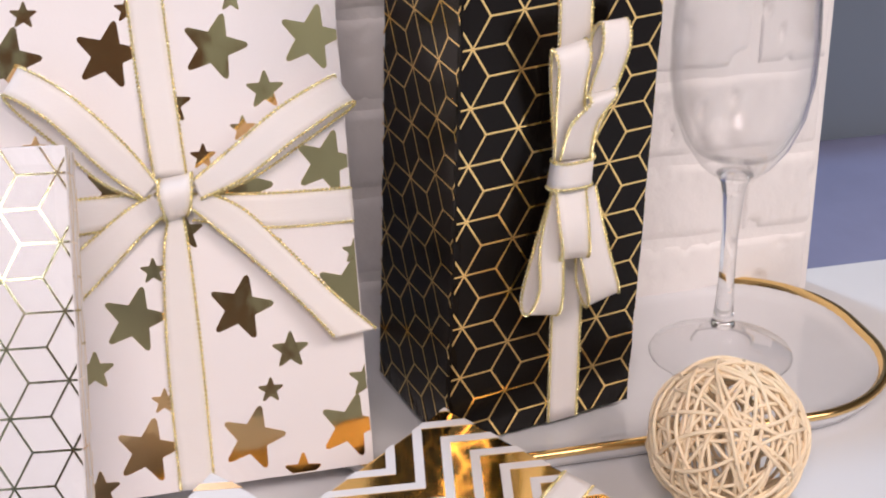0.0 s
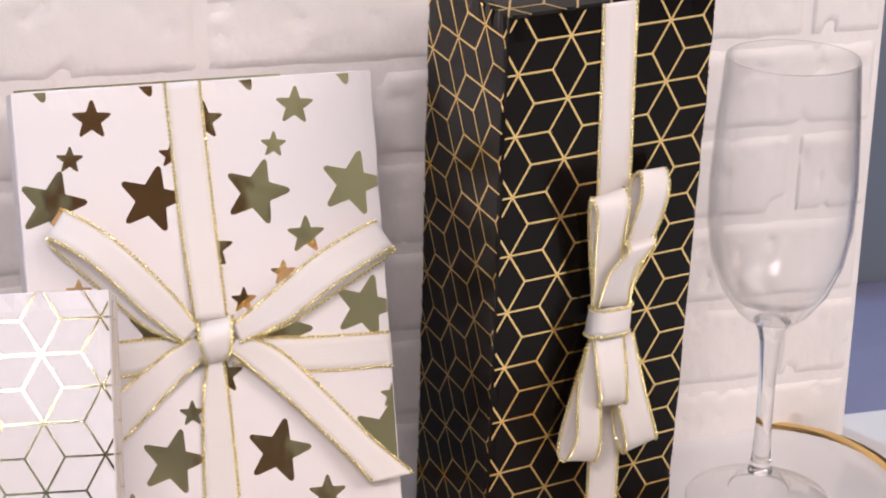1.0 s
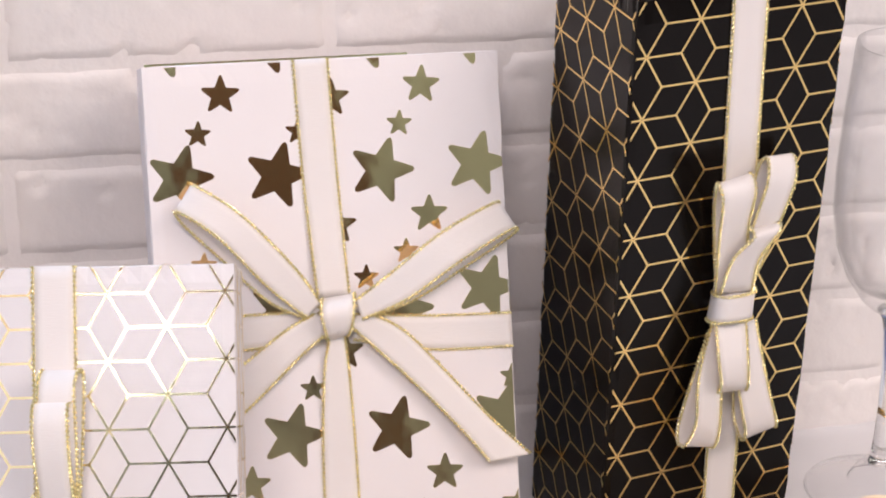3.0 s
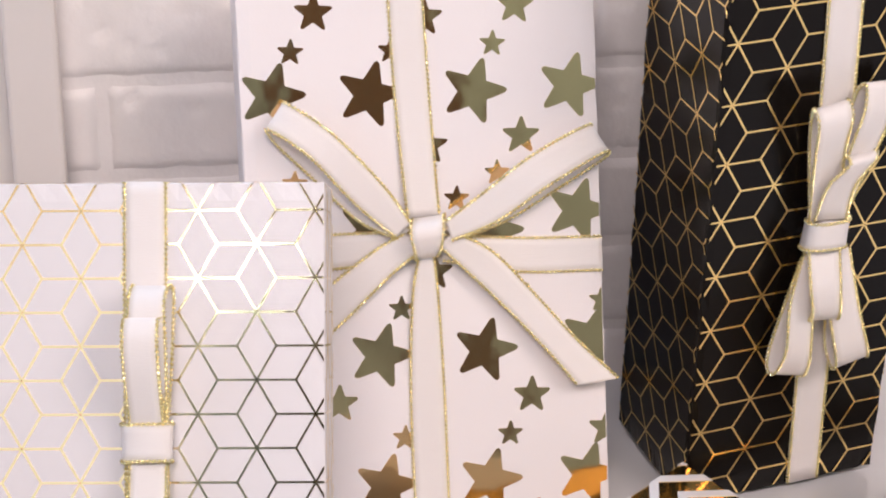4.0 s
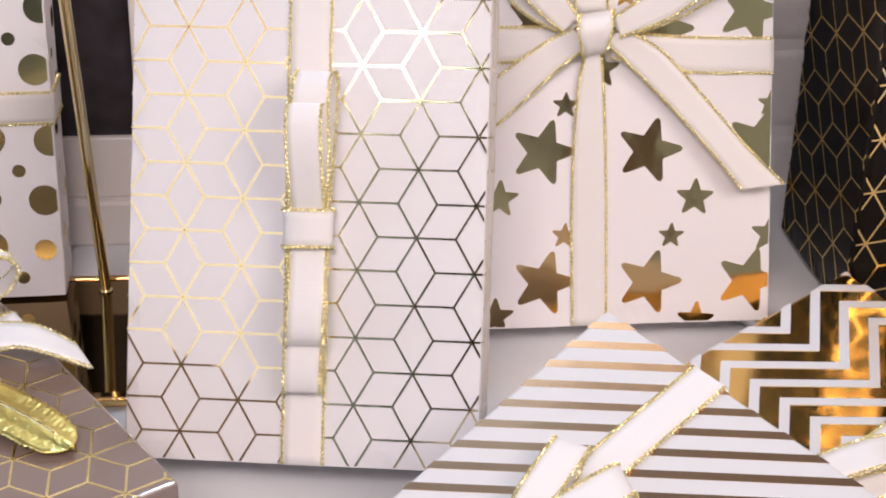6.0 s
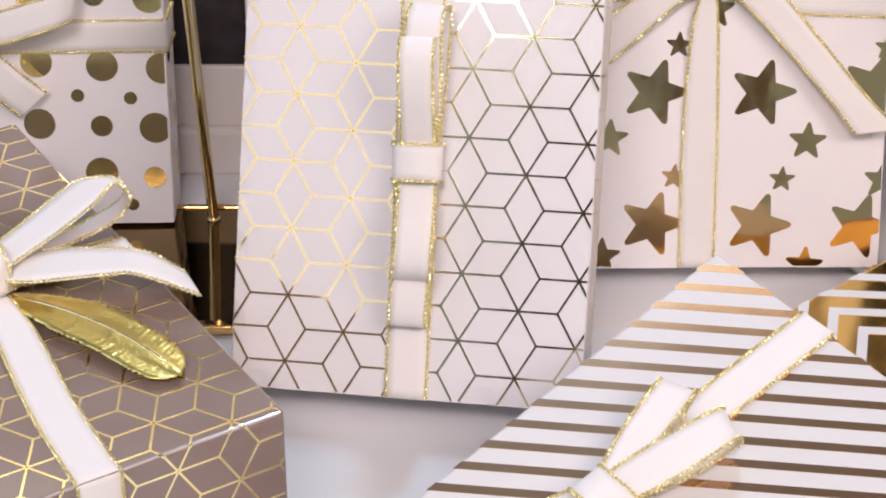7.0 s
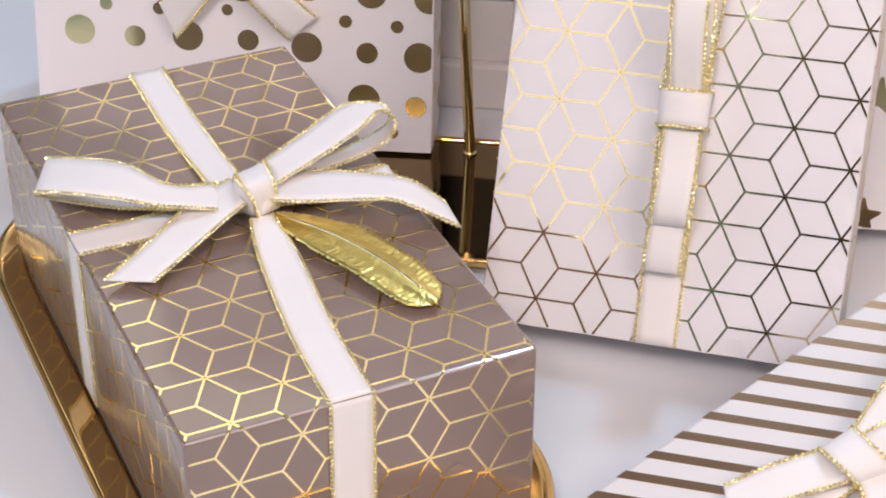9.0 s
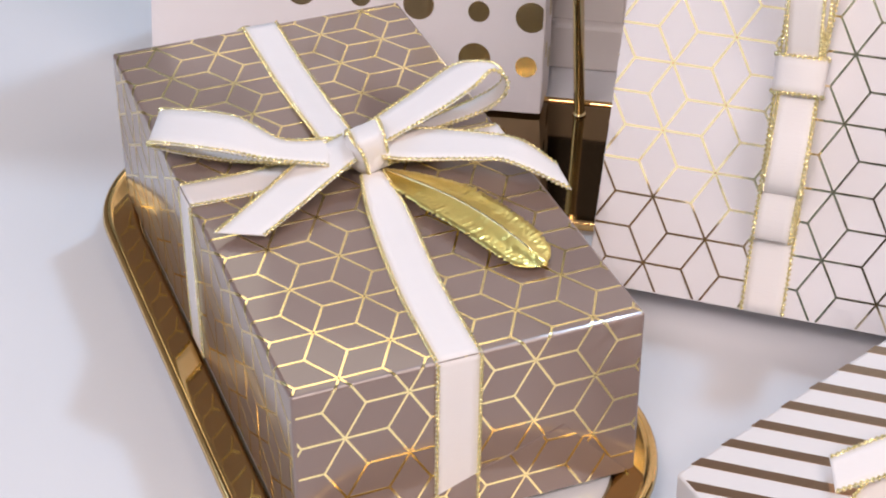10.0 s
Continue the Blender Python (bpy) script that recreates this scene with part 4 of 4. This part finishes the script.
# ---- champagne flute ----
flute = thing("champagne_flute", pose(0.2825, 0.029, 0.0085), "empty clear glass champagne flute standing on the tray", "glass")
foot = part("foot", lathe([(0.0, 0.0), (0.034, 0.0), (0.0368, 0.0008), (0.0362, 0.0018), (0.026, 0.0030), (0.0170, 0.0052), (0.0150, 0.0068), (0.0150, 0.0088), (0.0125, 0.0112), (0.0120, 0.0135), (0.0085, 0.0160), (0.0, 0.0166)], 64), THIN_GLASS, flute, smooth=True)
stem = part("stem", lathe([(0.0, 0.0170), (0.0064, 0.0170), (0.0056, 0.0200), (0.0050, 0.0245), (0.0046, 0.030), (0.0041, 0.042), (0.0042, 0.07), (0.0054, 0.089), (0.0068, 0.0955), (0.0092, 0.0998), (0.0, 0.1020)], 40), GLASS, flute, smooth=True)
bowl = part("bowl", lathe([(0.0, 0.1042), (0.0095, 0.1008), (0.0135, 0.1016), (0.018, 0.1055), (0.026, 0.117), (0.0318, 0.132), (0.0348, 0.150), (0.0352, 0.172), (0.0338, 0.20), (0.0314, 0.2325), (0.0311, 0.2335), (0.0306, 0.2325), (0.0331, 0.20), (0.0344, 0.172), (0.0339, 0.150), (0.0308, 0.1325), (0.0246, 0.1185), (0.0205, 0.1125), (0.0, 0.1105)], 72), THIN_GLASS, flute, "thin clear bowl", smooth=True)
for ob in (foot, stem, bowl):
    ob.visible_shadow = False

# ---- rattan ball ----
ball = thing("rattan_ball", pose(0.2308, -0.0929, 0.0366), "openwork ball of pale woven rattan strands, on the table", "decoration")


def strand_mesh(seed):
    rnd = random.Random(seed)
    a, b = rnd.uniform(0, 6), rnd.uniform(0, 6)
    tilt = rnd.uniform(-0.35, 0.35)
    pts = []
    for k in range(56):
        t = 2 * math.pi * k / 56
        lat = tilt + 0.10 * math.sin(2 * t + a) + 0.05 * math.sin(3 * t + b)
        r = 0.0352 + 0.0008 * math.sin(5 * t + a)
        pts.append(Vector((r * math.cos(t) * math.cos(lat), r * math.sin(t) * math.cos(lat), r * math.sin(lat))))
    bm = tube(pts, 0.00098, 6, closed=True)
    me = bpy.data.meshes.new("strand")
    bm.to_mesh(me)
    bm.free()
    me.materials.append(RATTAN)
    me.polygons.foreach_set("use_smooth", [True] * len(me.polygons))
    return me


strands = [strand_mesh(k) for k in range(8)]
rnd = random.Random(5)
for k in range(62):
    ob = new("strand", strands[k % 8])
    ob.parent = ball
    s = rnd.uniform(0.9, 1.0)
    ob.matrix_local = Matrix.LocRotScale(None, Euler((rnd.uniform(0, 6.3), rnd.uniform(0, 6.3), rnd.uniform(0, 6.3))), (s, s, s))


# ---- gold feather on the taupe gift ----
def feather():
    bm = bmesh.new()
    n = 110
    a, b = Vector((0.0090, -0.0105)), Vector((0.0412, -0.0885))
    along = (b - a).normalized()
    across = Vector((-along.y, along.x))
    rnd = random.Random(3)
    top, low = [], []
    for i in range(n + 1):
        t = i / n
        bend = 0.0035 * math.sin(math.pi * t)
        c = a.lerp(b, t) + across * bend
        half = 0.0116 * min(1.0, (t + 0.02) / 0.42) ** 0.62 * math.sqrt(max(0.0, 1 - t ** 11)) + 0.0003
        row, row2 = [], []
        for k in range(-4, 5):
            f = k / 4
            jag = rnd.uniform(0.91, 1.0) * (0.85 if i % 23 == 3 else 1) if abs(k) == 4 else 1
            p = c + across * half * f * jag - along * abs(f) * 0.0022
            z = 0.0030 + 0.0020 * math.sin(math.pi * t) + 0.0005 * (1 - abs(f)) + (0.0011 if k == 0 else 0) + 0.00011 * (i % 3) * abs(f) + 0.00022 * noise.noise(Vector((i * 0.55 + abs(k) * 0.9, k * 0.6, 3.0)))
            row.append(bm.verts.new((p.x, p.y, H_TAUPE + z)))
            row2.append(bm.verts.new((p.x, p.y, H_TAUPE + z - 0.0004)))
        top.append(row)
        low.append(row2)
    for i in range(n):
        for k in range(8):
            bm.faces.new((top[i][k], top[i][k + 1], top[i + 1][k + 1], top[i + 1][k]))
            bm.faces.new((low[i][k], low[i + 1][k], low[i + 1][k + 1], low[i][k + 1]))
        for k in (0, 8):
            bm.faces.new((top[i][k], top[i + 1][k], low[i + 1][k], low[i][k]))
    bmesh.ops.recalc_face_normals(bm, faces=bm.faces)
    return bm


H_TAUPE = 0.070
plume = part("feather", feather(), FEATHER_GOLD, taupe_gift, "embossed gold metal feather", smooth=True)
a, b = Vector((0.0090, -0.0105)), Vector((0.0412, -0.0885))
along = (b - a).normalized()
quill = [(a.lerp(b, t / 20) + Vector((-along.y, along.x)) * 0.0035 * math.sin(math.pi * t / 20)).to_3d() + Vector((0, 0, H_TAUPE + 0.0042 + 0.0020 * math.sin(math.pi * t / 20))) for t in range(19)]
part("quill", tube(quill, 0.00055, 8), GOLD, plume, "polished gold quill", smooth=True)
